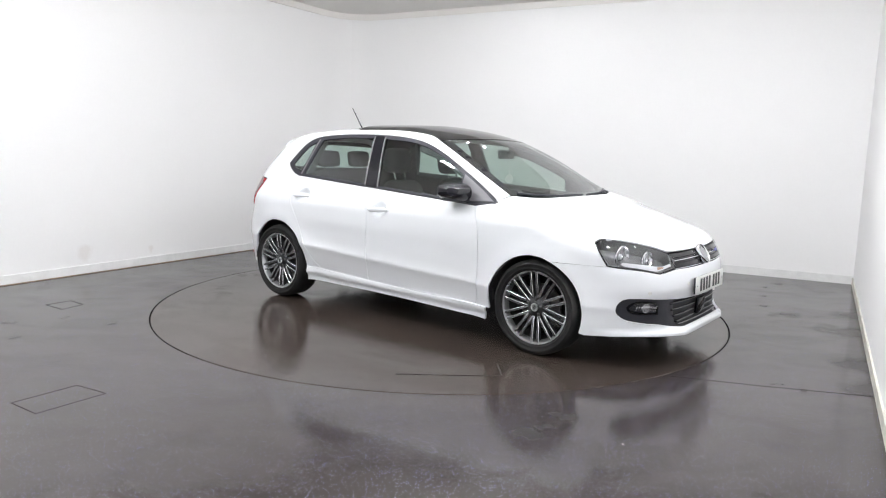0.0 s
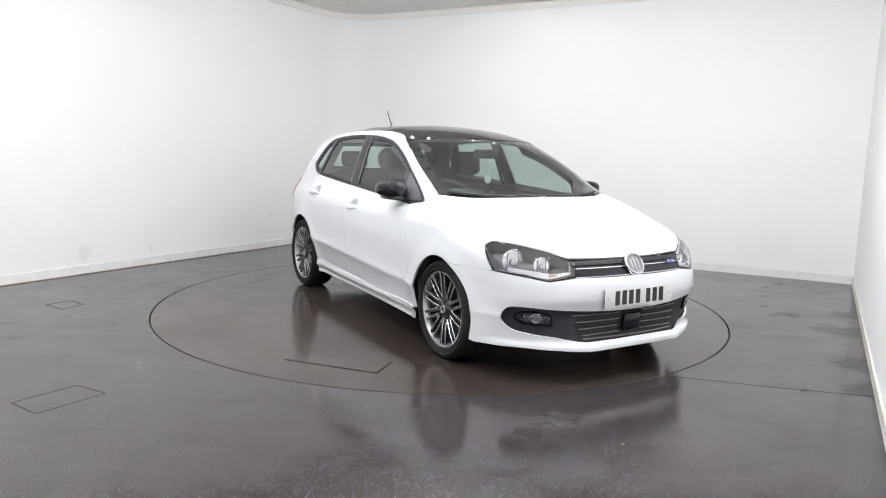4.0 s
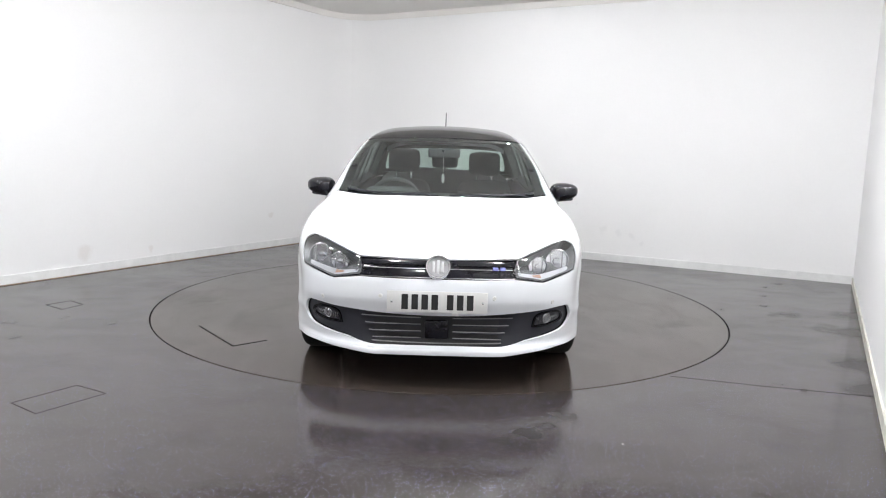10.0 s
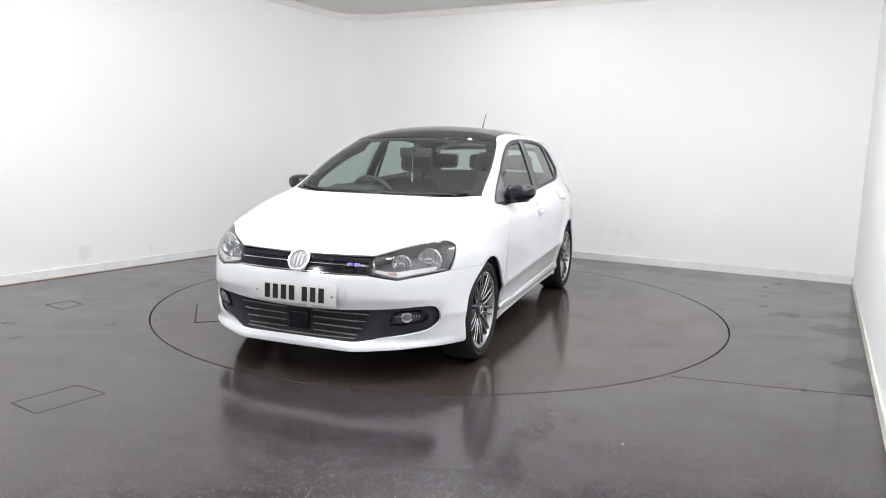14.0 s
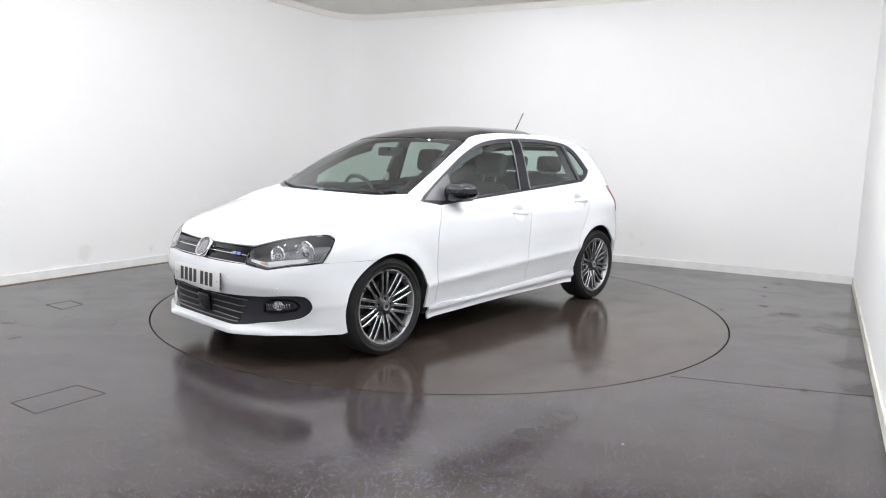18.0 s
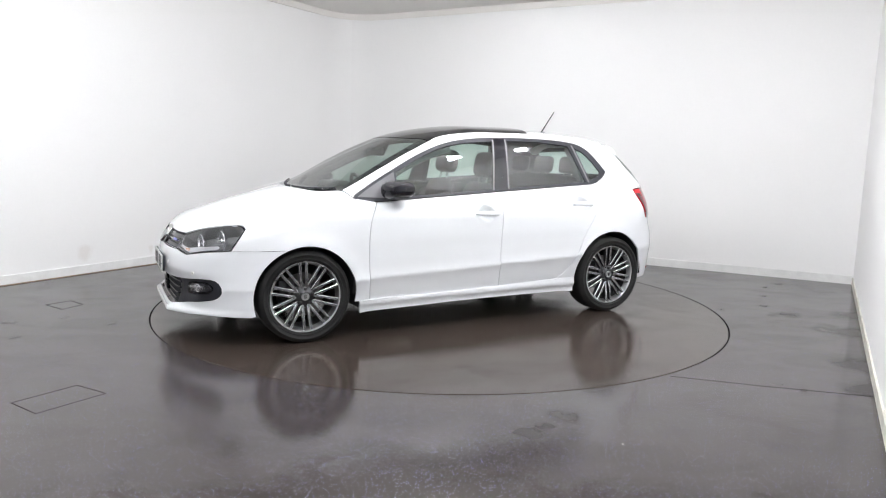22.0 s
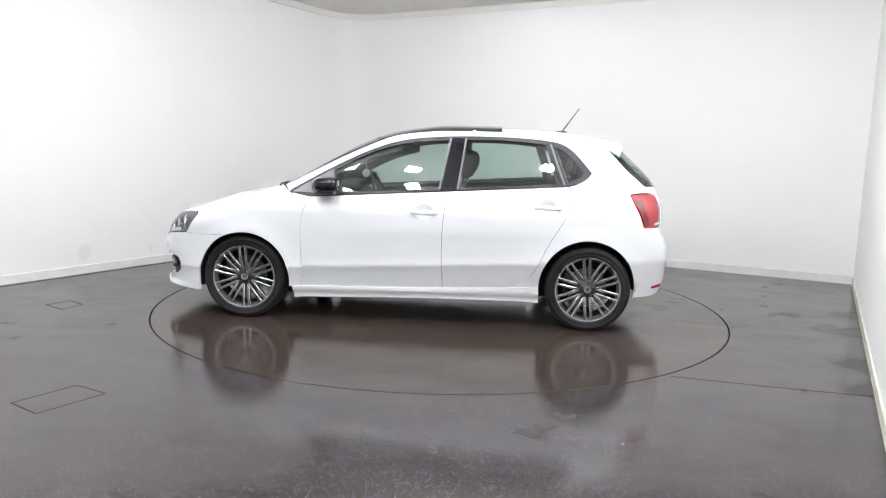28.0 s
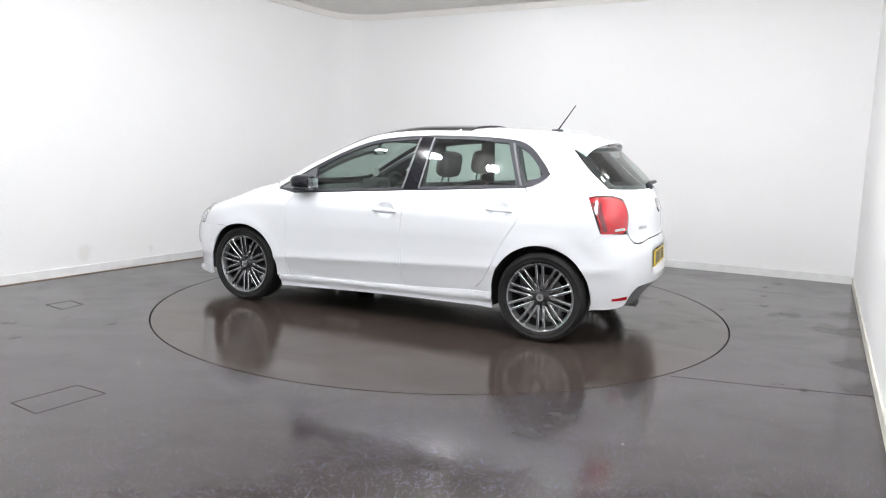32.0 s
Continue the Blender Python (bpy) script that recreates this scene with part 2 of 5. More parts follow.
# ---- mesh helpers ----
def mesh_object(name, verts, faces, mats, parent=None, smooth=True, index=None, normals=None, label=""):
    me = bpy.data.meshes.new(name)
    me.from_pydata([tuple(map(float, v)) for v in verts], [], [tuple(map(int, f)) for f in faces])
    for m in mats if isinstance(mats, (list, tuple)) else (mats,):
        me.materials.append(m)
    if index is not None:
        me.polygons.foreach_set("material_index", np.asarray(index, dtype=np.int32))
    me.polygons.foreach_set("use_smooth", np.full(len(me.polygons), smooth))
    me.update()
    if normals is not None:
        me.normals_split_custom_set_from_vertices([tuple(map(float, v)) for v in normals])
    ob = new(name, me)
    if parent is not None:
        ob.parent = parent
    if label:
        tagged(ob, label)
    return ob


def part(name, bm, mat, parent, label="", smooth=True, at=None):
    """One bmesh as one mesh under a thing or under a part."""
    bmesh.ops.recalc_face_normals(bm, faces=bm.faces)
    me = bpy.data.meshes.new(name)
    bm.to_mesh(me)
    bm.free()
    me.materials.append(mat)
    for p in me.polygons:
        p.use_smooth = smooth
    if smooth:
        me.set_sharp_from_angle(angle=radians(38))
    ob = new(name, me)
    ob.parent = parent
    if at is not None:
        ob.matrix_basis = at
    if label:
        tagged(ob, label)
    return ob


def box_bm(size, at=(0, 0, 0), bevel=0.0, rot=None, seg=2, bm=None):
    """A box with rounded edges, added to bm."""
    b = bmesh.new()
    bmesh.ops.create_cube(b, size=1.0)
    for v in b.verts:
        v.co = Vector((v.co.x * size[0], v.co.y * size[1], v.co.z * size[2]))
    if bevel:
        bmesh.ops.bevel(b, geom=b.edges[:], offset=bevel, segments=seg, profile=0.5, affect="EDGES")
    m = Matrix.Translation(at) @ (rot.to_4x4() if rot else Matrix())
    bmesh.ops.transform(b, matrix=m, verts=b.verts)
    return merge(bm, b)


def merge(bm, b):
    if bm is None:
        return b
    me = bpy.data.meshes.new("scratch")
    b.to_mesh(me)
    b.free()
    bm.from_mesh(me)
    bpy.data.meshes.remove(me)
    return bm


def lathe_bm(profile, seg=48, axis="y", closed=False):
    """A profile of (radius, height) turned about an axis."""
    bm = bmesh.new()
    rings = []
    for r, h in profile:
        ring = []
        for i in range(seg):
            a = 2 * math.pi * i / seg
            c, s = r * math.cos(a), r * math.sin(a)
            ring.append(bm.verts.new((c, h, s) if axis == "y" else (c, s, h) if axis == "z" else (h, c, s)))
        rings.append(ring)
    pairs = list(zip(rings, rings[1:])) + ([(rings[-1], rings[0])] if closed else [])
    for a, b in pairs:
        for i in range(seg):
            j = (i + 1) % seg
            bm.faces.new((a[i], a[j], b[j], b[i]))
    if not closed:
        for ring in (rings[0], rings[-1]):
            if (ring[0].co - ring[seg // 2].co).length > 1e-5:
                bm.faces.new(ring)
    bmesh.ops.remove_doubles(bm, verts=bm.verts, dist=1e-6)
    return bm


def tube_bm(points, radius, seg=8, bm=None, taper=None):
    """A round bar through points."""
    bm = bm or bmesh.new()
    pts = [Vector(p) for p in points]
    rings = []
    for i, p in enumerate(pts):
        d = (pts[min(i + 1, len(pts) - 1)] - pts[max(i - 1, 0)]).normalized()
        u = d.cross(Vector((0.31, 0.17, 1.0))).normalized()
        v = d.cross(u)
        r = radius if taper is None else radius + (taper - radius) * i / (len(pts) - 1)
        rings.append([bm.verts.new(p + r * (math.cos(2 * math.pi * k / seg) * u + math.sin(2 * math.pi * k / seg) * v)) for k in range(seg)])
    for a, b in zip(rings, rings[1:]):
        for k in range(seg):
            j = (k + 1) % seg
            bm.faces.new((a[k], a[j], b[j], b[k]))
    bm.faces.new(rings[0])
    bm.faces.new(rings[-1])
    return bm


def slab_bm(outline, low, high, axis=2):
    """A flat polygon given thickness along an axis."""
    bm = bmesh.new()

    def put(p, h):
        return {2: (p[0], p[1], h), 1: (p[0], h, p[1]), 0: (h, p[0], p[1])}[axis]
    a = [bm.verts.new(put(p, low)) for p in outline]
    b = [bm.verts.new(put(p, high)) for p in outline]
    bm.faces.new(a)
    bm.faces.new(b)
    k = len(a)
    for i in range(k):
        bm.faces.new((a[i], a[(i + 1) % k], b[(i + 1) % k], b[i]))
    return bm


# ---- the room ----
WALL_DEPTH = 0.15
CEIL_Z = 3.02
CORNER_LEFT = Vector((-1.34, 4.16))      # where the left and back walls would meet
CORNER_RIGHT = Vector((4.20, 1.29))
RIGHT_END = CORNER_RIGHT - Vector((0.479, 0.878)) * 9.6
LEFT_END = CORNER_LEFT - Vector((0.517, 0.856)) * 12.2


def room_outline():
    """The walls' inner face in plan, from the left end round the curved corner to the right end."""
    a = (LEFT_END - CORNER_LEFT).normalized()
    b = (CORNER_RIGHT - CORNER_LEFT).normalized()
    rad = 0.6
    pts = [LEFT_END]
    for i in range(13):
        k = i / 12
        p, q = CORNER_LEFT + a * rad, CORNER_LEFT + b * rad
        pts.append(p.lerp(CORNER_LEFT, k).lerp(CORNER_LEFT.lerp(q, k), k))
    return pts + [CORNER_RIGHT, RIGHT_END]


OUTLINE = room_outline()


def strip_wall(name, pts, depth, low, high, mat, label="", category="wall"):
    """A wall of thickness depth along a line in plan; its inner face is on the line, and its back lies to the left of the way."""
    bm = bmesh.new()
    n = len(pts)
    rows = []
    for i, p in enumerate(pts):
        d = (pts[min(i + 1, n - 1)] - pts[max(i - 1, 0)]).normalized()
        out = Vector((-d.y, d.x)) * depth
        q = p + out
        rows.append([bm.verts.new((p.x, p.y, low)), bm.verts.new((p.x, p.y, high)), bm.verts.new((q.x, q.y, high)), bm.verts.new((q.x, q.y, low))])
    for a, b in zip(rows, rows[1:]):
        for k in range(4):
            bm.faces.new((a[k], a[(k + 1) % 4], b[(k + 1) % 4], b[k]))
    bm.faces.new(rows[0])
    bm.faces.new(rows[-1])
    ob = part(name, bm, mat, None)
    return tagged(ob, label, category, kind="structure")


def build_room():
    mid = 7
    left, back = OUTLINE[:mid + 1], OUTLINE[mid:-1]
    strip_wall("wall_left", left, WALL_DEPTH, -0.1, CEIL_Z, M_WALL, "plain white painted studio wall with faint scuffs")
    strip_wall("wall_back", back, WALL_DEPTH, -0.1, CEIL_Z, M_WALL, "plain white painted studio wall with rounded corner")
    strip_wall("wall_right", OUTLINE[-2:], WALL_DEPTH, -0.1, CEIL_Z, M_WALL, "plain white painted wall close to the camera")
    strip_wall("wall_front", [OUTLINE[-1], OUTLINE[0]], WALL_DEPTH, -0.1, CEIL_Z, M_WALL, "plain white wall closing the room")
    strip_wall("baseboard_left", left, -0.014, 0.0, 0.085, M_SKIRT, "white painted skirting board, browned at the foot", "skirting")
    strip_wall("trim_foot", left[:-3], -0.017, 0.0, 0.008, M_FOOT, "brown stained sealant line at the skirting foot", "trim")
    strip_wall("baseboard_back", back, -0.014, 0.0, 0.085, M_SKIRT, "white painted skirting board with a rounded corner", "skirting")
    strip_wall("baseboard_right", OUTLINE[-2:], -0.012, 0.0, 0.07, M_TRIM, "yellowed thin skirting strip, loose in places", "skirting")
    strip_wall("trim", left[:-1] + back, -0.02, CEIL_Z - 0.075, CEIL_Z, M_CEIL, "shallow cove along the ceiling edge", "trim")
    c = sum((Vector(p) for p in OUTLINE), Vector((0, 0))) / len(OUTLINE)
    ring = [c + (p - c) * 1.04 for p in OUTLINE]
    tagged(part("ceiling", slab_bm([tuple(p) for p in ring], CEIL_Z, CEIL_Z + 0.12), M_CEIL, None, smooth=False), "pale matt ceiling", "ceiling", kind="structure")
    # floor sheet with a round opening for the turntable
    from_pts = [tuple(p) for p in ring]
    circle = [((TABLE_R + 0.006) * math.cos(2 * math.pi * i / 180), (TABLE_R + 0.006) * math.sin(2 * math.pi * i / 180)) for i in range(180)]
    verts, faces = fill(from_pts, [circle], 0.0)
    bm = bmesh.new()
    vs = [bm.verts.new((v[0], v[1], 0.0)) for v in verts]
    for f in faces:
        bm.faces.new([vs[i] for i in f])
    edge = [e for e in bm.edges if len(e.link_faces) == 1]
    got = bmesh.ops.extrude_edge_only(bm, edges=edge)
    for v in got["geom"]:
        if isinstance(v, bmesh.types.BMVert):
            v.co.z = -0.06
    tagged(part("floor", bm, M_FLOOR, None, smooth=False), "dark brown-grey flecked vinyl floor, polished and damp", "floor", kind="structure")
    pit = slab_bm([tuple(p) for p in ring], -0.12, -0.061)
    tagged(part("subfloor", pit, M_GROOVE, None, smooth=False), "dark base under the floor sheet", "floor", kind="structure")


def inside(poly, pts):
    """Which points lie in a polygon."""
    poly, pts = np.asarray(poly, float), np.asarray(pts, float)
    x, y = pts[:, 0], pts[:, 1]
    hit = np.zeros(len(pts), bool)
    px, py = poly[:, 0], poly[:, 1]
    qx, qy = np.roll(px, -1), np.roll(py, -1)
    for i in range(len(poly)):
        if py[i] == qy[i]:
            continue
        cross = (py[i] > y) != (qy[i] > y)
        hit ^= cross & (x < (qx[i] - px[i]) * (y - py[i]) / (qy[i] - py[i]) + px[i])
    return hit


def near_edge(poly, pts, gap):
    poly, pts = np.asarray(poly, float), np.asarray(pts, float)
    close = np.zeros(len(pts), bool)
    for a, b in zip(poly, np.roll(poly, -1, axis=0)):
        d = b - a
        k = np.clip(((pts - a) @ d) / max(d @ d, 1e-12), 0, 1)
        close |= np.hypot(*(pts - a - k[:, None] * d).T) < gap
    return close


def fill(outer, holes, step):
    """Triangles that fill an outline less its holes, with inner points on a lattice of that step."""
    from mathutils.geometry import delaunay_2d_cdt
    loops = [np.asarray(outer, float)] + [np.asarray(h, float) for h in holes]
    pts, edges = [], []
    for loop in loops:
        k = len(pts)
        pts += [tuple(p) for p in loop]
        edges += [(k + i, k + (i + 1) % len(loop)) for i in range(len(loop))]
    if step:
        lo, hi = loops[0].min(0), loops[0].max(0)
        gx, gy = np.meshgrid(np.arange(lo[0] + step / 2, hi[0], step), np.arange(lo[1] + step / 2, hi[1], step))
        grid = np.stack([gx.ravel(), gy.ravel()], 1)
        keep = inside(loops[0], grid) & ~near_edge(loops[0], grid, step * 0.45)
        for h in loops[1:]:
            keep &= ~inside(h, grid) & ~near_edge(h, grid, step * 0.45)
        pts += [tuple(p) for p in grid[keep]]
    out = delaunay_2d_cdt([Vector(p) for p in pts], edges, [], 0, 1e-6)
    verts = np.array([tuple(v) for v in out[0]])
    tris = [f for f in out[2]]
    mid = np.array([verts[list(f)].mean(0) for f in tris])
    keep = inside(loops[0], mid)
    for h in loops[1:]:
        keep &= ~inside(h, mid)
    return verts, [f for f, k in zip(tris, keep) if k]


build_room()


def build_turntable():
    bm = lathe_bm([(0.0, 0.0), (TABLE_R - 0.006, 0.0), (TABLE_R - 0.004, -0.002), (TABLE_R - 0.004, -0.058), (0.0, -0.058)], 180, "z")
    ob = part("turntable", bm, M_TABLE, None, smooth=False)
    return tagged(ob, "flush round vehicle turntable in dark polished vinyl", "turntable")


table = build_turntable()


def build_hatch(name, corners, width, parent=None, at=None, label="", open_end=False):
    """A flush cover: its rim shows as thin dark joints."""
    pts = [Vector((*c, 0.0)) for c in corners]
    bm = bmesh.new()
    n = len(pts)
    for i in range(n - 1 if open_end else n):
        a, b = pts[i], pts[(i + 1) % n]
        d = (b - a).normalized()
        s = Vector((-d.y, d.x, 0)) * width / 2
        low, top = 0.0005, 0.0022
        quad = [a - s - d * width / 2, b - s + d * width / 2, b + s + d * width / 2, a + s - d * width / 2]
        v = [bm.verts.new((p.x, p.y, h)) for h in (low, top) for p in quad]
        for f in ((0, 1, 2, 3), (4, 5, 6, 7), (0, 1, 5, 4), (1, 2, 6, 5), (2, 3, 7, 6), (3, 0, 4, 7)):
            bm.faces.new([v[k] for k in f])
    return part(name, bm, M_GROOVE if open_end and width > 0.004 else M_JOINT, parent, label, smooth=False, at=at)


hatch = build_hatch("floor_hatch", [(-2.036, -2.501), (-1.86, -2.235), (-1.661, -2.341), (-1.846, -2.625)], 0.0011)
tagged(hatch, "thin joint of a rectangular access cover in the floor", "floor hatch")
hatch = build_hatch("floor_hatch", [(-3.014, -0.49), (-2.903, -0.334), (-2.75, -0.45), (-2.818, -0.622)], 0.0014)
tagged(hatch, "thin joint of a small access cover in the floor", "floor hatch")
seam = build_hatch("floor_seam", [(1.326, -1.84), (1.80, -1.975), (2.33, -2.10)], 0.0010, open_end=True)
tagged(seam, "thin dark joint between two vinyl floor sheets", "floor seam", kind="structure")
build_hatch("cover_joint", [(0.87 - AXIS.x, -1.655 - AXIS.y), (1.33 - AXIS.x, -1.28 - AXIS.y), (1.18 - AXIS.x, -1.11 - AXIS.y)], 0.009, table, label="dark open joint of a cover plate", open_end=True)


PANEL = 0.15


def build_lamps():
    """Square box lights in a ring round the turntable, with fill boxes added inside it and near the camera."""
    first = None
    ring = [(r * math.cos(radians(a)), r * math.sin(radians(a))) for a, r in ((-21, 2.64), (-39, 2.65), (-58, 2.72), (-72, 2.87), (-104, 2.87), (-121, 2.75), (-137, 2.6), (-154, 2.4))]
    # fill boxes added out of view towards the camera, to brighten the walls
    near_fill = [(-0.4, -4.4), (-1.9, -4.1), (-3.0, -2.8), (-3.7, -4.2)]
    # fill boxes added above the car, to even out walls and corner
    middle = [(-0.75, -0.6), (0.15, -0.6), (1.05, -0.6)]
    for x, y in ring + middle + near_fill:
        m = pose(x, y, CEIL_Z, 0, 0, 61)
        if first is None:
            first = new("ceiling_lamp_and_fill")
            first.matrix_basis = m
            part("housing", box_bm((PANEL + 0.03, PANEL + 0.03, 0.014), (0, 0, -0.007), 0.003), M_LAMPBODY, first)
            part("diffuser", box_bm((PANEL, PANEL, 0.050), (0, 0, -0.0395), 0.004), M_LAMP, first, "glowing white diffuser")
            tagged(first, "square surface-mounted white ceiling light box; outside the ring an added fill", "ceiling lamp", "ceiling lamps")
        else:
            copy_thing(first, m)
    spot_lamp = None
    for x, y in ((-0.45, 1.72), (-0.08, 1.62), (0.28, 1.66), (0.64, 1.70), (1.0, 1.76)):
        m = pose(x, y, CEIL_Z, 0, 0, 0)
        if spot_lamp is None:
            spot_lamp = new("ceiling_spot")
            spot_lamp.matrix_basis = m
            part("housing", lathe_bm([(0.034, 0.0), (0.038, -0.006), (0.034, -0.012), (0.026, -0.008), (0.0, -0.006)], 24, "z"), M_LAMPBODY, spot_lamp)
            part("diffuser", lathe_bm([(0.0, -0.0065), (0.024, -0.0085), (0.023, -0.014), (0.014, -0.019), (0.0, -0.022)], 20, "z"), M_SPOT, spot_lamp, "glowing spot bulb")
            tagged(spot_lamp, "small round recessed white ceiling spotlight", "ceiling spotlight", "ceiling spotlights")
        else:
            copy_thing(spot_lamp, m)


build_lamps()


# ---- the car: one smooth outer form, from which every panel is cut ----
def curve(*keys):
    """A smooth function through keys that does not overshoot between them."""
    k = np.array(keys, float)
    x, y = k[:, 0], k[:, 1]
    h, d = np.diff(x), np.diff(y) / np.diff(x)
    m = np.zeros(len(x))
    m[0], m[-1] = d[0], d[-1]
    for i in range(1, len(x) - 1):
        if d[i - 1] * d[i] > 0:
            w1, w2 = 2 * h[i] + h[i - 1], h[i] + 2 * h[i - 1]
            m[i] = (w1 + w2) / (w1 / d[i - 1] + w2 / d[i])

    def at(v):
        v = np.asarray(v, float)
        i = np.clip(np.searchsorted(x, v) - 1, 0, len(h) - 1)
        s = (v - x[i]) / h[i]
        inner = y[i] * (1 + 2 * s) * (1 - s) ** 2 + m[i] * h[i] * s * (1 - s) ** 2 + y[i + 1] * s * s * (3 - 2 * s) + m[i + 1] * h[i] * s * s * (s - 1)
        return np.where(v < x[0], y[0] + m[0] * (v - x[0]), np.where(v > x[-1], y[-1] + m[-1] * (v - x[-1]), inner))
    return at


HUB_X, HUB_Y = 1.235, 0.716
ARCH_F, ARCH_R = (1.232, 0.297, 0.333), (-1.226, 0.312, 0.336)

PLAN = curve((-2.0, 0.745), (-1.6, 0.795), (-1.2, 0.826), (-0.6, 0.836), (0.4, 0.836), (1.0, 0.834), (1.35, 0.838), (1.7, 0.768), (2.1, 0.66))
SIDE = curve((0.12, -0.095), (0.18, -0.076), (0.28, -0.044), (0.425, -0.004), (0.431, 0.0), (0.445, -0.0025), (0.50, -0.0065), (0.58, -0.0050), (0.68, 0.0), (0.79, -0.003), (0.84, -0.016), (0.90, -0.050), (0.95, -0.078), (1.10, -0.138), (1.25, -0.200), (1.35, -0.248), (1.45, -0.31))
NOSE = curve((0.12, 1.97), (0.16, 2.012), (0.20, 2.018), (0.25, 1.990), (0.40, 2.000), (0.47, 2.018), (0.55, 2.010), (0.60, 1.992), (0.66, 1.972), (0.72, 1.935), (0.80, 1.86))
TAIL = curve((0.12, -1.80), (0.20, -1.85), (0.32, -1.888), (0.50, -1.900), (0.60, -1.893), (0.66, -1.872), (0.72, -1.852), (0.85, -1.840), (1.00, -1.785), (1.29, -1.505), (1.5, -1.30))
TOP = curve((-2.0, 1.18), (-1.7, 1.295), (-1.5, 1.350), (-1.36, 1.380), (-1.10, 1.410), (-0.57, 1.432), (-0.20, 1.428), (0.06, 1.408), (0.25, 1.375), (0.37, 1.340), (0.70, 1.170), (1.03, 0.990), (1.10, 0.962), (1.22, 0.940), (1.44, 0.890), (1.72, 0.800), (1.90, 0.722), (2.1, 0.60))
CROWN = curve((-2.0, 0.05), (-1.2, 0.055), (0.0, 0.055), (0.35, 0.045), (0.6, 0.01), (0.95, 0.0), (1.15, 0.015), (1.4, 0.05), (1.7, 0.068), (2.0, 0.055))
SWEEP = curve((-0.2, 0.0), (0.1, 0.02), (0.4, 0.065), (0.7, 0.085), (1.0, 0.10), (1.25, 0.06), (1.5, 0.0))


def soft_max(a, b, k):
    h = np.maximum(k - np.abs(a - b), 0) / k
    return np.maximum(a, b) + h * h * k / 4


def flare(x, z):
    """The wings swell a little round the wheels."""
    out = 0.0
    for cx, cz, r in (ARCH_F, ARCH_R):
        d = np.hypot(x - cx, z - cz) - r
        out = out + 0.014 * np.exp(-(np.maximum(d, 0) / 0.07) ** 2) * (z < 0.9)
    return out


def form(x, y, z):
    """Below nought inside the body, above nought outside."""
    x, y, z = np.broadcast_arrays(np.asarray(x, float), np.abs(np.asarray(y, float)), np.asarray(z, float))
    lean = 0.045 * x * np.clip((0.72 - z) / 0.2, 0, 1)
    # the sides stand upright at the foot of the bumpers, and the chin runs back in straight lines
    ends = np.clip((x - 1.38) / 0.18, 0, 1) * 0.85 + np.clip((-1.42 - x) / 0.2, 0, 1) * 0.5
    low = np.clip((0.52 - z) / 0.26, 0, 1)
    s = y - (PLAN(x) + SIDE(z + lean) * (1 - ends * low) + flare(x, z) + 0.006 * low * np.clip((x - 1.4) / 0.15, 0, 1) + 0.007 * np.exp(-((x - 1.43) / 0.15) ** 2 - ((z - 0.64) / 0.14) ** 2))
    bow = (y / 0.6) ** 2.4
    chin = np.clip((0.36 - z) / 0.15, 0, 1)
    f = x - (NOSE(z) - 0.105 * bow * (1 - chin) - chin * 0.52 * (np.sqrt((np.maximum(y - 0.33, 0)) ** 2 + 0.0004) - 0.02))
    r = TAIL(z) + 0.095 * bow - x
    t = (z - (TOP(x + SWEEP(x) * (y / 0.65) ** 2) - CROWN(x) * (y / 0.62) ** 2)) * 0.88
    k = soft_max(f, s, 0.20)
    k = soft_max(k, r, 0.16)
    return soft_max(k, t, 0.085)


def march(origin, way, far):
    """Where rays from inside leave the body."""
    lo = np.zeros(len(origin))
    hi = np.full(len(origin), float(far))
    for _ in range(34):
        mid = (lo + hi) / 2
        p = origin + way * mid[:, None]
        out = form(p[:, 0], p[:, 1], p[:, 2]) > 0
        hi, lo = np.where(out, mid, hi), np.where(out, lo, mid)
    return origin + way * lo[:, None]


def normals_at(p):
    e = 2e-3
    g = np.stack([form(p[:, 0] + (e if i == 0 else 0), p[:, 1] + (e if i == 1 else 0), p[:, 2] + (e if i == 2 else 0))
                  - form(p[:, 0] - (e if i == 0 else 0), p[:, 1] - (e if i == 1 else 0), p[:, 2] - (e if i == 2 else 0)) for i in range(3)], 1)
    return g / np.linalg.norm(g, axis=1)[:, None]


def spot(kind, a, b):
    """A point of the outer form, seen from the side (x, z), the top (x, y), the front or the rear (y, z)."""
    o, w = {"s": ((a, 0, b), (0, 1, 0)), "m": ((a, 0, b), (0, -1, 0)), "t": ((a, b, 0.5), (0, 0, 1)), "f": ((0.9, a, b), (1, 0, 0)), "r": ((-0.9, a, b), (-1, 0, 0))}[kind]
    return march(np.array([o], float), np.array([w], float), 1.6)[0]


class Round:
    """Unrolls the body about its length."""
    def flat(self, p):
        return np.stack([p[:, 0], np.arctan2(p[:, 1], p[:, 2] - 0.5) * 0.75], 1)

    def lift(self, q):
        a = q[:, 1] / 0.75
        return march(np.stack([q[:, 0], 0 * a, 0 * a + 0.5], 1), np.stack([0 * a, np.sin(a), np.cos(a)], 1), 1.6)


class Wrap:
    """Unrolls a bumper about an upright axis."""
    def __init__(self, cx):
        self.cx, self.s = cx, 1 if cx > 0 else -1

    def flat(self, p):
        return np.stack([np.arctan2(p[:, 1], self.s * (p[:, 0] - self.cx)) * 0.85, p[:, 2]], 1)

    def lift(self, q):
        a = q[:, 0] / 0.85
        return march(np.stack([0 * a + self.cx, 0 * a, q[:, 1]], 1), np.stack([self.s * np.cos(a), np.sin(a), 0 * a], 1), 1.6)


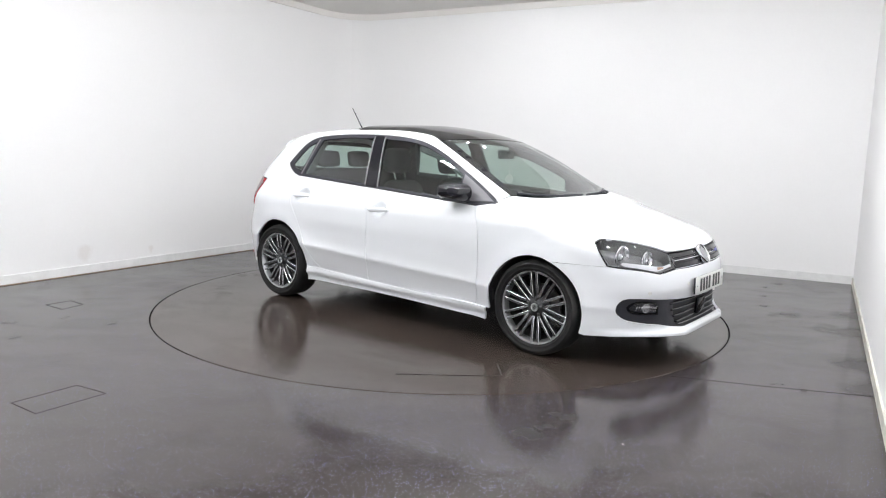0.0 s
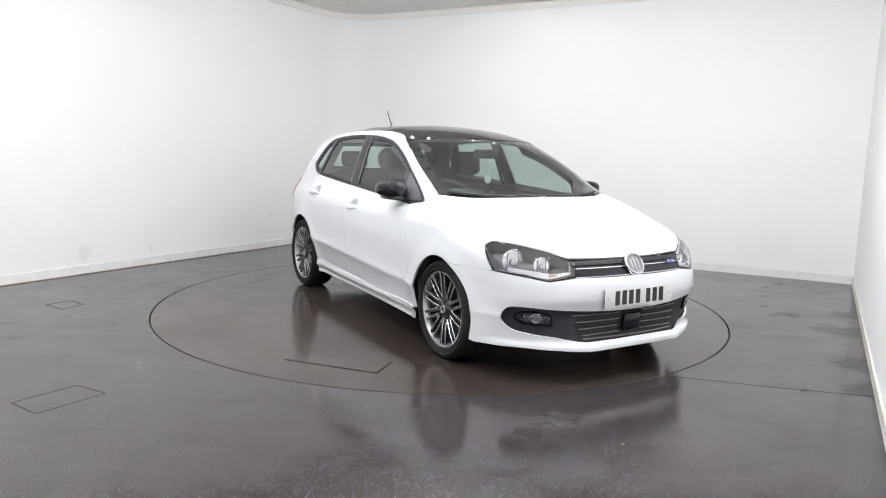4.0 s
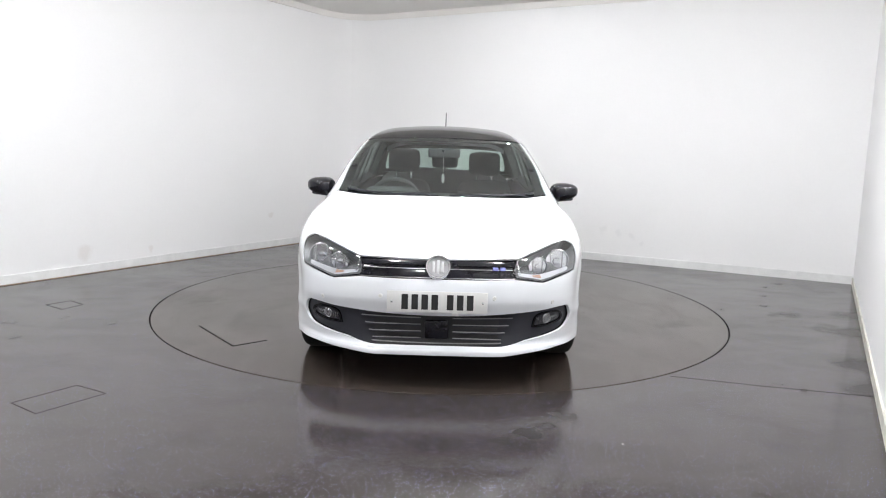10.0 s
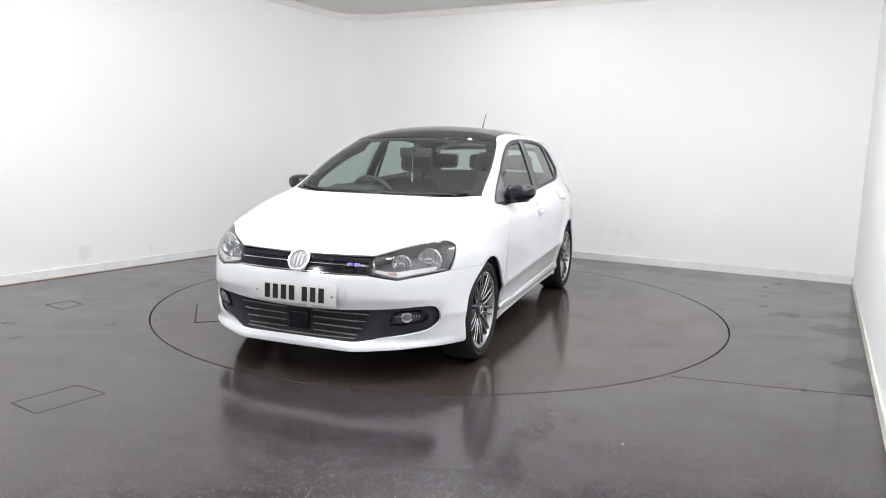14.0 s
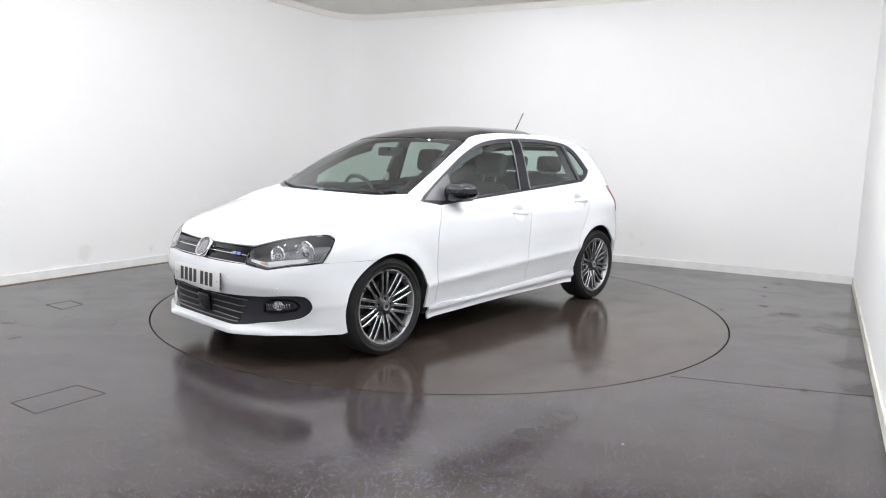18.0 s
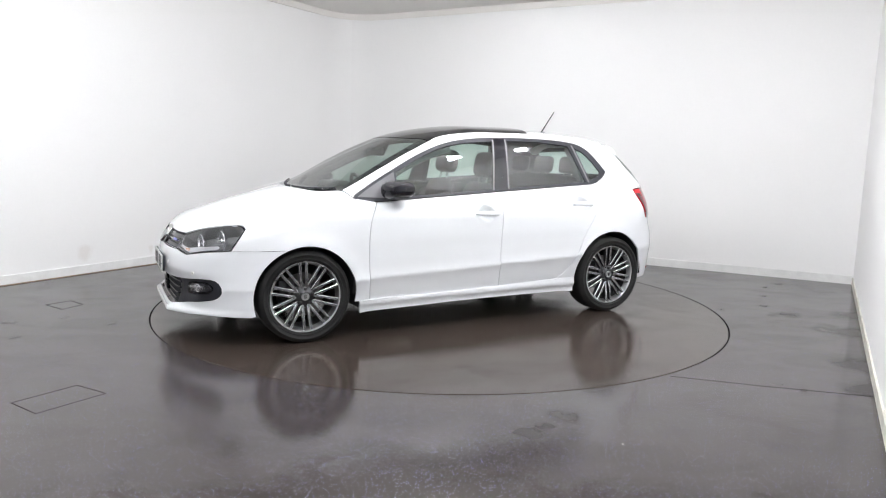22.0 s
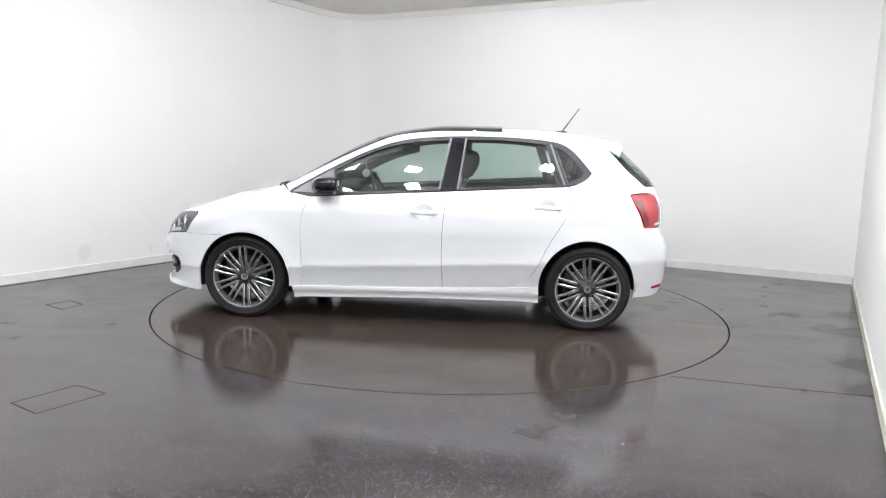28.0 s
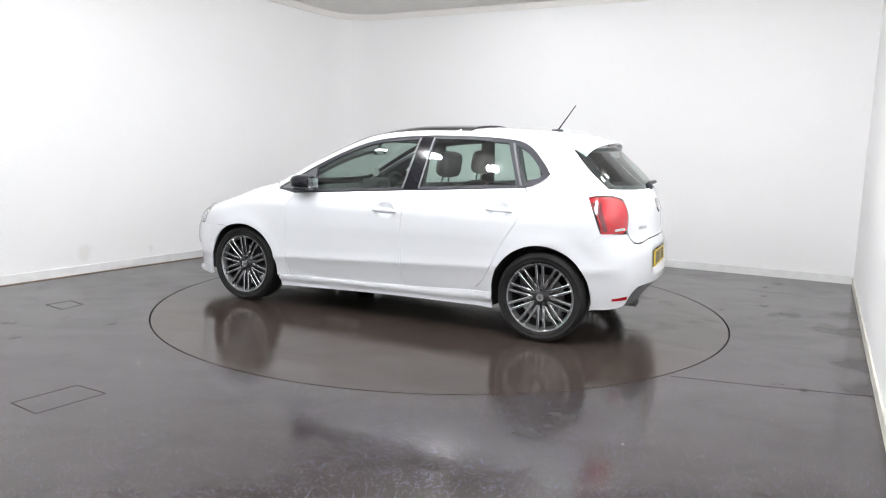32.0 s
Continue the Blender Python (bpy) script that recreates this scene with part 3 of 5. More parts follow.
class Fan:
    """Unrolls the bonnet about a line across the car."""
    def flat(self, p):
        return np.stack([p[:, 1], np.arctan2(p[:, 2] - 0.35, p[:, 0] - 0.85) * 0.8], 1)

    def lift(self, q):
        a = q[:, 1] / 0.8
        return march(np.stack([0 * a + 0.85, q[:, 0], 0 * a + 0.35], 1), np.stack([np.cos(a), 0 * a, np.sin(a)], 1), 1.6)


ROUND, WRAP_F, WRAP_R, FAN = Round(), Wrap(0.95), Wrap(-0.95), Fan()


def trace(points, chart, step):
    """A closed outline in a chart: smooth runs between the points that are marked as corners."""
    p3 = np.array([spot(*p[:3]) for p in points])
    q = chart.flat(p3)
    n = len(points)
    corner = [len(p) > 3 for p in points]
    if not any(corner):
        corner[0] = False
    out = []
    for i in range(n):
        a, b = q[i], q[(i + 1) % n]
        before = 2 * a - b if corner[i] else q[i - 1]
        after = 2 * b - a if corner[(i + 1) % n] else q[(i + 2) % n]
        length = np.hypot(*(b - a))
        k = max(2, int(length / step + 0.5))
        ra, rb = np.hypot(*(a - before)), np.hypot(*(after - b))
        ta = (b - a) if corner[i] else ((a - before) / max(ra, 1e-6) + (b - a) / max(length, 1e-6)) / 2 * length
        tb = (b - a) if corner[(i + 1) % n] else ((b - a) / max(length, 1e-6) + (after - b) / max(rb, 1e-6)) / 2 * length
        for j in range(k):
            s = j / k
            out.append(a * (1 + 2 * s) * (1 - s) ** 2 + ta * s * (1 - s) ** 2 + b * s * s * (3 - 2 * s) + tb * s * s * (s - 1))
    return np.array(out)


def both(points):
    """An outline from the middle to the near side, and its mirror image back."""
    far = [(("m" if p[0] == "s" else p[0]), p[1] if p[0] in "sm" else (p[1] if p[0] == "t" else -p[1]), (-p[2] if p[0] == "t" else p[2]), *p[3:]) for p in reversed(points)]
    def middle(p):
        return (p[0] == "t" and p[2] == 0) or (p[0] in "fr" and p[1] == 0)
    return list(points) + [p for p in far if not middle(p)]


def arch(c, a0, a1, n=14, grow=0.0):
    return [("s", c[0] + (c[2] + grow) * math.cos(radians(a0 + (a1 - a0) * i / n)), c[1] + (c[2] + grow) * math.sin(radians(a0 + (a1 - a0) * i / n)), *(("c",) if i in (0, n) else ())) for i in range(n + 1)]


def skin(name, points, chart, mats, parent, step=0.03, holes=(), raise_by=0.0, thick=0.014, label="", mirror=False, swell=None, edge=0.003):
    """A panel of the car: its outer face, a rim and a lining. mirror: the same panel on the other side."""
    loop = trace(points, chart, step * 0.7)
    hole_loops = [trace(h, chart, step * 0.7) for h in holes]
    q, tris = fill(loop, hole_loops, step)
    p = chart.lift(q)
    nrm = normals_at(p)
    p = p + nrm * raise_by
    if swell is not None:
        p = p + nrm * swell(p)[:, None]
    tri = np.array([list(t) for t in tris])
    a, b, c = p[tri[:, 0]], p[tri[:, 1]], p[tri[:, 2]]
    flip = (np.cross(b - a, c - a) * nrm[tri[:, 0]]).sum(1) < 0
    tri[flip] = tri[flip][:, ::-1]
    if swell is not None:
        face_n = np.cross(p[tri[:, 1]] - p[tri[:, 0]], p[tri[:, 2]] - p[tri[:, 0]])
        nrm = np.zeros_like(p)
        for i in range(3):
            np.add.at(nrm, tri[:, i], face_n)
        nrm /= np.maximum(np.linalg.norm(nrm, axis=1), 1e-12)[:, None]
    # free edges
    count = {}
    for t in tri:
        for i in range(3):
            u, v = int(t[i]), int(t[(i + 1) % 3])
            count[(u, v)] = count.get((u, v), 0) + 1
    rim = [(u, v) for (u, v) in count if (v, u) not in count]
    n = len(p)
    verts, norms, faces, index = [p], [nrm], [tri], [np.zeros(len(tri), int)]
    if thick:
        back = p - nrm * thick
        verts.append(back)
        norms.append(-nrm)
        faces.append(tri[:, ::-1] + n)
        index.append(np.ones(len(tri), int))
        rv, rn, rf = [], [], []
        base = 2 * n
        for u, v in rim:
            d = p[v] - p[u]
            side = np.cross(d, nrm[u])
            side = side / max(np.linalg.norm(side), 1e-9)
            k = base + len(rv)
            rv += [p[u], p[v], back[v], back[u]]
            rn += [side] * 4
            rf += [(k, k + 3, k + 2), (k, k + 2, k + 1)]
        verts.append(np.array(rv))
        norms.append(np.array(rn))
        faces.append(np.array(rf))
        index.append(np.zeros(len(rf), int))
    v, nn, f, ix = np.concatenate(verts), np.concatenate(norms), np.concatenate(faces), np.concatenate(index)
    mats = mats if isinstance(mats, (list, tuple)) else (mats, mats)
    obs = []
    for flipped in ((False, True) if mirror else (False,)):
        m = np.array([1, -1 if flipped else 1, 1])
        obs.append(mesh_object(name, v * m, f[:, ::-1] if flipped else f, list(mats), parent, True, ix, nn * m, label))
    return obs


car = new("car")
tagged(car, "white five-door hatchback with black glass roof on the turntable", "car")
SHIFT = Matrix.Translation(-AXIS)
PAINT = (M_PAINT, M_INNER)

# outlines shared by neighbouring panels: (view, first, second, "c" for a corner)
DOOR_GAP = 0.0018
DLO_TOP = [("s", 0.815, 0.988), ("s", 0.586, 1.117), ("s", 0.375, 1.222), ("s", 0.140, 1.304), ("s", -0.20, 1.345), ("s", -0.62, 1.349), ("s", -0.92, 1.331), ("s", -1.003, 1.316), ("s", -1.087, 1.274), ("s", -1.160, 1.203)]
DLO_TIP = ("s", -1.238, 1.110, "c")


def belt(x):
    return 0.947 - 0.064 * x


def line(x_shift, pts):
    return [(p[0], p[1] + x_shift, *p[2:]) for p in pts]


FRONT_SHUT = [("s", 0.797, 0.246), ("s", 0.813, 0.488), ("s", 0.804, 0.769), ("s", 0.752, belt(0.752) - 0.004)]
MID_SHUT = [("s", -0.230, belt(-0.23) - 0.004), ("s", -0.206, 0.80), ("s", -0.196, 0.523), ("s", -0.208, 0.273)]
REAR_SHUT = [("s", -1.075, belt(-1.075) - 0.004), ("s", -1.102, 0.965), ("s", -1.098, 0.90), ("s", -1.060, 0.809), ("s", -0.955, 0.629), ("s", -0.868, 0.448), ("s", -0.80, 0.350), ("s", -0.715, 0.297), ("s", -0.65, 0.290)]


def cornered(p):
    return (*p[:3], "c")


def build_body():
    # front wings
    wing = [cornered(FRONT_SHUT[0])] + line(0.0, FRONT_SHUT[1:3]) + [cornered(FRONT_SHUT[3]), ("s", 0.908, 0.920, "c"), ("t", 0.965, 0.696, "c"), ("t", 1.12, 0.690), ("t", 1.3, 0.682), ("t", 1.52, 0.661), ("t", 1.672, 0.655), ("t", 1.602, 0.719), ("s", 1.592, 0.740, "c"), ("s", 1.633, 0.68), ("s", 1.680, 0.606, "c")]
    wing += [("s", 1.50, 0.607)] + arch(ARCH_F, 69, 189)
    skin("front_wing", wing, ROUND, PAINT, car, mirror=True)
    # doors
    g = 2 * DOOR_GAP
    door = [cornered(FRONT_SHUT[0])] + FRONT_SHUT[1:3] + [cornered(FRONT_SHUT[3]), ("s", 0.3, belt(0.3) - 0.004), cornered(MID_SHUT[0])] + MID_SHUT[1:3] + [cornered(MID_SHUT[3])]
    door = [(p[0], p[1] - (g if i < 4 else 0), *p[2:]) for i, p in enumerate(door)]
    front = skin("front_door", door, ROUND, PAINT, car, 0.0135, mirror=True, swell=lambda p: -0.042 * np.exp(-(((p[:, 0] + 0.072) / 0.060) ** 2 + ((p[:, 2] - 0.818) / 0.042) ** 2) ** 4.5))
    door = line(-g, [cornered(MID_SHUT[0]), ("s", -0.65, belt(-0.65) - 0.004), cornered(REAR_SHUT[0])])
    door = door[:2] + [cornered(REAR_SHUT[0])] + REAR_SHUT[1:-1] + [cornered(REAR_SHUT[-1])] + [cornered(line(-g, MID_SHUT)[3])] + line(-g, MID_SHUT)[2:0:-1]
    rear = skin("rear_door", door, ROUND, PAINT, car, 0.0135, mirror=True, swell=lambda p: -0.042 * np.exp(-(((p[:, 0] + 0.932) / 0.060) ** 2 + ((p[:, 2] - 0.868) / 0.042) ** 2) ** 4.5))
    # sills
    sill = [("s", 0.878, 0.250, "c"), ("s", -0.02, 0.273), ("s", -0.890, 0.300, "c"), ("s", -0.893, 0.197, "c"), ("s", -0.02, 0.196), ("s", 0.868, 0.172, "c")]

    def ribs(p):
        h = (p[:, 2] - (0.184 - 0.014 * p[:, 0])) / 0.09
        return 0.018 + 0.006 * np.cos(h * 9.0) - 0.02 * np.maximum(h - 0.75, 0)
    skin("side_skirt", sill, ROUND, PAINT, car, 0.018, mirror=True, swell=ribs)
    # roof side, pillars and rear quarter in one
    side = [("s", 0.912, 0.930, "c")] + DLO_TOP + [DLO_TIP, ("s", -1.215, 1.078), ("s", -1.137, 1.030), ("s", -1.08, belt(-1.08) - 0.002, "c")]
    side += line(-g, REAR_SHUT[1:6]) + [("s", -0.8038, 0.3490), ("s", -0.7185, 0.2955), ("s", -0.65, 0.288, "c"), ("s", -0.76, 0.280, "c")] + arch(ARCH_R, -2, 116)
    side += [("s", -1.504, 0.690), ("s", -1.603, 0.747, "c"), ("s", -1.502, 0.973, "c"), ("r", 0.655, 0.982, "c"), ("r", 0.642, 1.13), ("r", 0.575, 1.291, "c"), ("t", -1.36, 0.54, "c")]
    side += [("t", -1.0, 0.525), ("t", -0.6, 0.516), ("t", 0.1, 0.522), ("t", 0.20, 0.538), ("t", 0.275, 0.570, "c"), ("t", 0.45, 0.612), ("t", 0.63, 0.649), ("t", 0.83, 0.671), ("t", 0.955, 0.688, "c")]
    skin("side_panel", side, ROUND, PAINT, car, 0.028, mirror=True)
    # roof, glass roof
    skin("roof", both([("t", -0.612, 0), ("t", -0.606, 0.3), ("t", -0.60, 0.512, "c"), ("t", -1.0, 0.521), ("t", -1.36, 0.556, "c"), ("t", -1.39, 0.3), ("t", -1.40, 0)]), ROUND, PAINT, car, 0.04)
    skin("glass_roof", both([("t", 0.378, 0), ("t", 0.362, 0.28), ("t", 0.278, 0.564, "c"), ("t", 0.22, 0.534), ("t", 0.1, 0.518), ("t", -0.595, 0.512, "c"), ("t", -0.602, 0.3), ("t", -0.606, 0)]), ROUND, (M_ROOFGLASS, M_LINER), car, 0.04, raise_by=0.001, label="black panoramic glass roof panel", swell=lambda p: 0.012 * np.clip((0.30 - p[:, 0]) / 0.4, 0, 1) * np.clip((0.52 - np.abs(p[:, 1])) / 0.10, 0, 1))
    # bonnet
    skin("bonnet", both([("t", 1.135, 0), ("t", 1.11, 0.3), ("t", 1.07, 0.5), ("t", 0.966, 0.699, "c"), ("t", 1.12, 0.693), ("t", 1.3, 0.6845), ("t", 1.52, 0.662), ("t", 1.676, 0.652, "c"), ("t", 1.788, 0.560), ("t", 1.862, 0.474), ("t", 1.898, 0.418, "c"), ("f", 0.21, 0.681), ("f", 0, 0.680)]), FAN, PAINT, car, 0.03, raise_by=0.002)
    # front bumper with its openings
    low = [("s", 1.50, 0.605), ("s", 1.685, 0.604, "c"), ("f", 0.66, 0.587), ("f", 0.555, 0.565, "c"), ("f", 0.405, 0.584, "c"), ("f", 0.2, 0.582), ("f", 0, 0.583)]
    bottom = [("f", 0, 0.187), ("f", 0.30, 0.186), ("f", 0.42, 0.186), ("f", 0.62, 0.199), ("s", 1.58, 0.192, "c")]
    upper = low[::-1]
    # a closed loop: middle top, near side, bottom, far side
    near = upper + list(reversed(arch(ARCH_F, -17, 68))) + list(reversed(bottom))
    far = [(("m" if p[0] == "s" else p[0]), p[1] if p[0] == "s" else -p[1], p[2], *p[3:]) for p in near[1:-1]]
    gap = [("f", 0, 0.390), ("f", 0.33, 0.400), ("f", 0.52, 0.414), ("f", 0.67, 0.426), ("f", 0.715, 0.419), ("f", 0.734, 0.385), ("f", 0.734, 0.340), ("f", 0.70, 0.298), ("f", 0.63, 0.276), ("f", 0.48, 0.252), ("f", 0.36, 0.234), ("f", 0.2, 0.231), ("f", 0, 0.231)]
    hole = gap + [(p[0], -p[1], p[2]) for p in gap[-2:0:-1]]
    skin("front_bumper", near + far[::-1], WRAP_F, PAINT, car, 0.025, holes=[hole])
    skin("lower_grille_surround", hole, WRAP_F, (M_PLASTIC, M_PLASTIC), car, 0.03, raise_by=-0.024, label="grained black plastic lower air intake",
         swell=lambda p: -0.05 * np.clip(1.3 - np.abs(p[:, 1]) / 0.30, 0, 1) ** 0.5)
    # rear bumper
    r_up = [("r", 0, 0.692), ("r", 0.31, 0.690), ("r", 0.57, 0.680), ("r", 0.625, 0.742, "c"), ("s", -1.604, 0.748, "c"), ("s", -1.503, 0.692)]
    r_low = [("s", -1.575, 0.252, "c"), ("r", 0.70, 0.262), ("r", 0.655, 0.279), ("r", 0.634, 0.320), ("r", 0.605, 0.363), ("r", 0.555, 0.390), ("r", 0.482, 0.397), ("r", 0.30, 0.395), ("r", 0, 0.397)]
    near = r_up + arch(ARCH_R, 116, 192) + r_low
    far = [(("m" if p[0] == "s" else p[0]), p[1] if p[0] == "s" else -p[1], p[2], *p[3:]) for p in near[1:-1]]
    skin("rear_bumper", near + far[::-1], WRAP_R, PAINT, car, 0.025, swell=lambda p: -0.034 * np.exp(-np.abs(p[:, 1] / 0.31) ** 10 - np.abs((p[:, 2] - 0.545) / 0.075) ** 8))
    dif = [("r", 0, 0.400), ("r", 0.30, 0.398), ("r", 0.482, 0.400), ("r", 0.557, 0.393), ("r", 0.607, 0.366), ("r", 0.636, 0.323), ("r", 0.658, 0.281, "c"), ("r", 0.60, 0.266), ("r", 0.53, 0.285), ("r", 0.45, 0.318), ("r", 0.37, 0.350), ("r", 0.25, 0.366), ("r", 0, 0.370)]
    skin("rear_valance", dif + [(p[0], -p[1], *p[2:]) for p in dif[-2:0:-1]], WRAP_R, (M_SAIL, M_PLASTIC), car, 0.03, raise_by=-0.018, label="satin dark grey lower rear valance")
    # tailgate
    gate = [("r", 0, 0.699), ("r", 0.31, 0.697), ("r", 0.565, 0.688), ("r", 0.618, 0.745), ("r", 0.606, 0.87), ("r", 0.604, 0.965, "c"), ("r", 0.658, 0.986, "c"), ("r", 0.650, 1.13), ("r", 0.592, 1.287, "c"), ("r", 0.3, 1.304), ("r", 0, 1.308)]
    far = [(p[0], -p[1], *p[2:]) for p in gate[-2:0:-1]]
    pane = [("r", 0, 1.018), ("r", 0.35, 1.018), ("r", 0.648, 1.024, "c"), ("r", 0.640, 1.13), ("r", 0.583, 1.272, "c"), ("r", 0.3, 1.290), ("r", 0, 1.295)]
    pane = pane + [(p[0], -p[1], *p[2:]) for p in pane[-2:0:-1]]
    skin("tailgate", gate + far, WRAP_R, PAINT, car, 0.028, holes=[pane], raise_by=0.003)
    skin("rear_window", pane, WRAP_R, (M_GLASS, M_GLASS), car, 0.05, raise_by=0.002, thick=0.0, label="dark tinted heated rear window")
    clear = [("r", 0, 1.052), ("r", 0.35, 1.052), ("r", 0.608, 1.050, "c"), ("r", 0.600, 1.13), ("r", 0.548, 1.252, "c"), ("r", 0.3, 1.266), ("r", 0, 1.271)]
    clear = clear + [(p[0], -p[1], *p[2:]) for p in clear[-2:0:-1]]
    skin("rear_window_border", pane, WRAP_R, (M_BLACK, M_INNER), car, 0.03, holes=[clear], raise_by=-0.002, thick=0.004, label="black ceramic border behind the rear glass")


def build_side_glass():
    """Side windows: panes, black trim between and round them, gloss pillars."""
    low = 0.004
    top = DLO_TOP
    whole = [("s", 0.905, 0.926), ("s", 0.86, belt(0.86) + low)][::-1] + top + [DLO_TIP, ("s", -1.213, 1.081), ("s", -1.137, 1.034), ("s", -1.075, belt(-1.075) + low), ("s", -0.65, belt(-0.65) + low), ("s", -0.2, belt(-0.2) + low), ("s", 0.3, belt(0.3) + low), ("s", 0.76, belt(0.76) + low)]
    # a thin grey tube stands in for the highlight on the upper window rubber
    line_3d = ROUND.lift(trace(whole, ROUND, 0.03))
    line_3d = line_3d[line_3d[:, 2] > belt(line_3d[:, 0]) + 0.012]
    line_3d = line_3d + normals_at(line_3d) * 0.0015
    for s in (1, -1):
        pts = [Vector((p[0], p[1] * s, p[2])) for p in line_3d]
        part("rubber_highlight", tube_bm(pts, 0.0025, 6), M_LENSGREY, car, "thin grey line painted as the highlight on the window rubber")
    m = 0.020
    f_pane = [("s", 0.575, belt(0.575) + m, "c"), ("s", 0.585, 1.088, "c"), ("s", 0.375, 1.198), ("s", 0.140, 1.281), ("s", -0.235, 1.322, "c"), ("s", -0.170, belt(-0.17) + m, "c")]
    r_pane = [("s", -0.300, belt(-0.3) + m, "c"), ("s", -0.352, 1.327, "c"), ("s", -0.64, 1.326), ("s", -0.910, 1.304, "c"), ("s", -1.020, belt(-1.02) + m, "c")]
    q_pane = [("s", -1.068, belt(-1.068) + m + 0.004, "c"), ("s", -0.972, 1.289, "c"), ("s", -1.045, 1.257), ("s", -1.120, 1.187), ("s", -1.182, 1.108, "c"), ("s", -1.165, 1.084), ("s", -1.115, 1.064)]
    skin("window_trim", whole, ROUND, (M_PLASTIC, M_INNER), car, 0.03, holes=[f_pane, r_pane, q_pane], raise_by=-0.001, mirror=True, label="black rubber and gloss window surround")
    for name, loop in (("front_side_window", f_pane), ("rear_side_window", r_pane), ("quarter_window", q_pane)):
        skin(name, loop, ROUND, (M_GLASS, M_GLASS), car, 0.06, raise_by=-0.006, thick=0.0, mirror=True, label="green-tinted side glass")
    trim = [("s", -0.925, 1.325, "c"), ("s", -0.985, 1.312, "c"), ("s", -1.085, belt(-1.085) + 0.005, "c"), ("s", -1.005, belt(-1.0) + 0.005, "c")]
    skin("pillar_lining", trim, ROUND, (M_DASH, M_DASH), car, 0.04, raise_by=-0.020, thick=0.05, mirror=True)
    pillar = [("s", -0.176, belt(-0.17) + 0.006, "c"), ("s", -0.245, 1.338, "c"), ("s", -0.340, 1.338, "c"), ("s", -0.293, belt(-0.29) + 0.006, "c")]
    skin("door_pillar_cover", pillar, ROUND, (M_BLACK, M_INNER), car, 0.03, raise_by=0.002, thick=0.006, mirror=True, label="gloss black door pillar cover")
    sail = [("s", 0.880, 0.928, "c"), ("s", 0.79, 0.986), ("s", 0.600, 1.093, "c"), ("s", 0.588, belt(0.588) + 0.008, "c")]
    skin("mirror_base", sail, ROUND, (M_SAIL, M_INNER), car, 0.03, raise_by=0.003, thick=0.01, mirror=True, label="satin grey plate at the mirror foot")


def build_windscreen():
    edge = both([("t", 1.125, 0), ("t", 1.10, 0.3), ("t", 1.06, 0.5), ("t", 0.952, 0.682, "c"), ("t", 0.83, 0.665), ("t", 0.63, 0.643), ("t", 0.45, 0.606), ("t", 0.283, 0.564, "c"), ("t", 0.370, 0.28), ("t", 0.385, 0)])
    inner = both([("t", 1.055, 0), ("t", 1.03, 0.3), ("t", 0.99, 0.5), ("t", 0.912, 0.612, "c"), ("t", 0.80, 0.601), ("t", 0.63, 0.580), ("t", 0.46, 0.548), ("t", 0.350, 0.508, "c"), ("t", 0.420, 0.28), ("t", 0.430, 0)])
    skin("windscreen", edge, ROUND, (M_SCREEN, M_SCREEN), car, 0.05, raise_by=-0.001, thick=0.0, label="green-tinted laminated windscreen")
    skin("windscreen_border", edge, ROUND, (M_BLACK, M_INNER), car, 0.03, holes=[inner], raise_by=-0.004, thick=0.004, label="black ceramic border behind the glass")
    trim = [("s", 0.86, 0.950, "c"), ("s", 0.68, 1.005, "c"), ("s", 0.50, 1.108), ("s", 0.33, 1.185), ("s", 0.12, 1.250, "c"), ("t", 0.12, 0.565, "c"), ("t", 0.30, 0.580), ("t", 0.45, 0.606), ("t", 0.63, 0.638), ("t", 0.83, 0.660, "c")]
    skin("pillar_trim", trim, ROUND, (M_DASH, M_DASH), car, 0.04, raise_by=-0.020, thick=0.035, mirror=True)
    cowl = both([("t", 1.165, 0), ("t", 1.14, 0.3), ("t", 1.10, 0.5), ("t", 0.965, 0.684, "c"), ("t", 0.945, 0.676, "c"), ("t", 1.045, 0.5), ("t", 1.085, 0.3), ("t", 1.11, 0)])
    skin("cowl", cowl, ROUND, (M_PLASTIC, M_PLASTIC), car, 0.03, raise_by=-0.012, thick=0.01, label="black plastic cowl under the wipers")


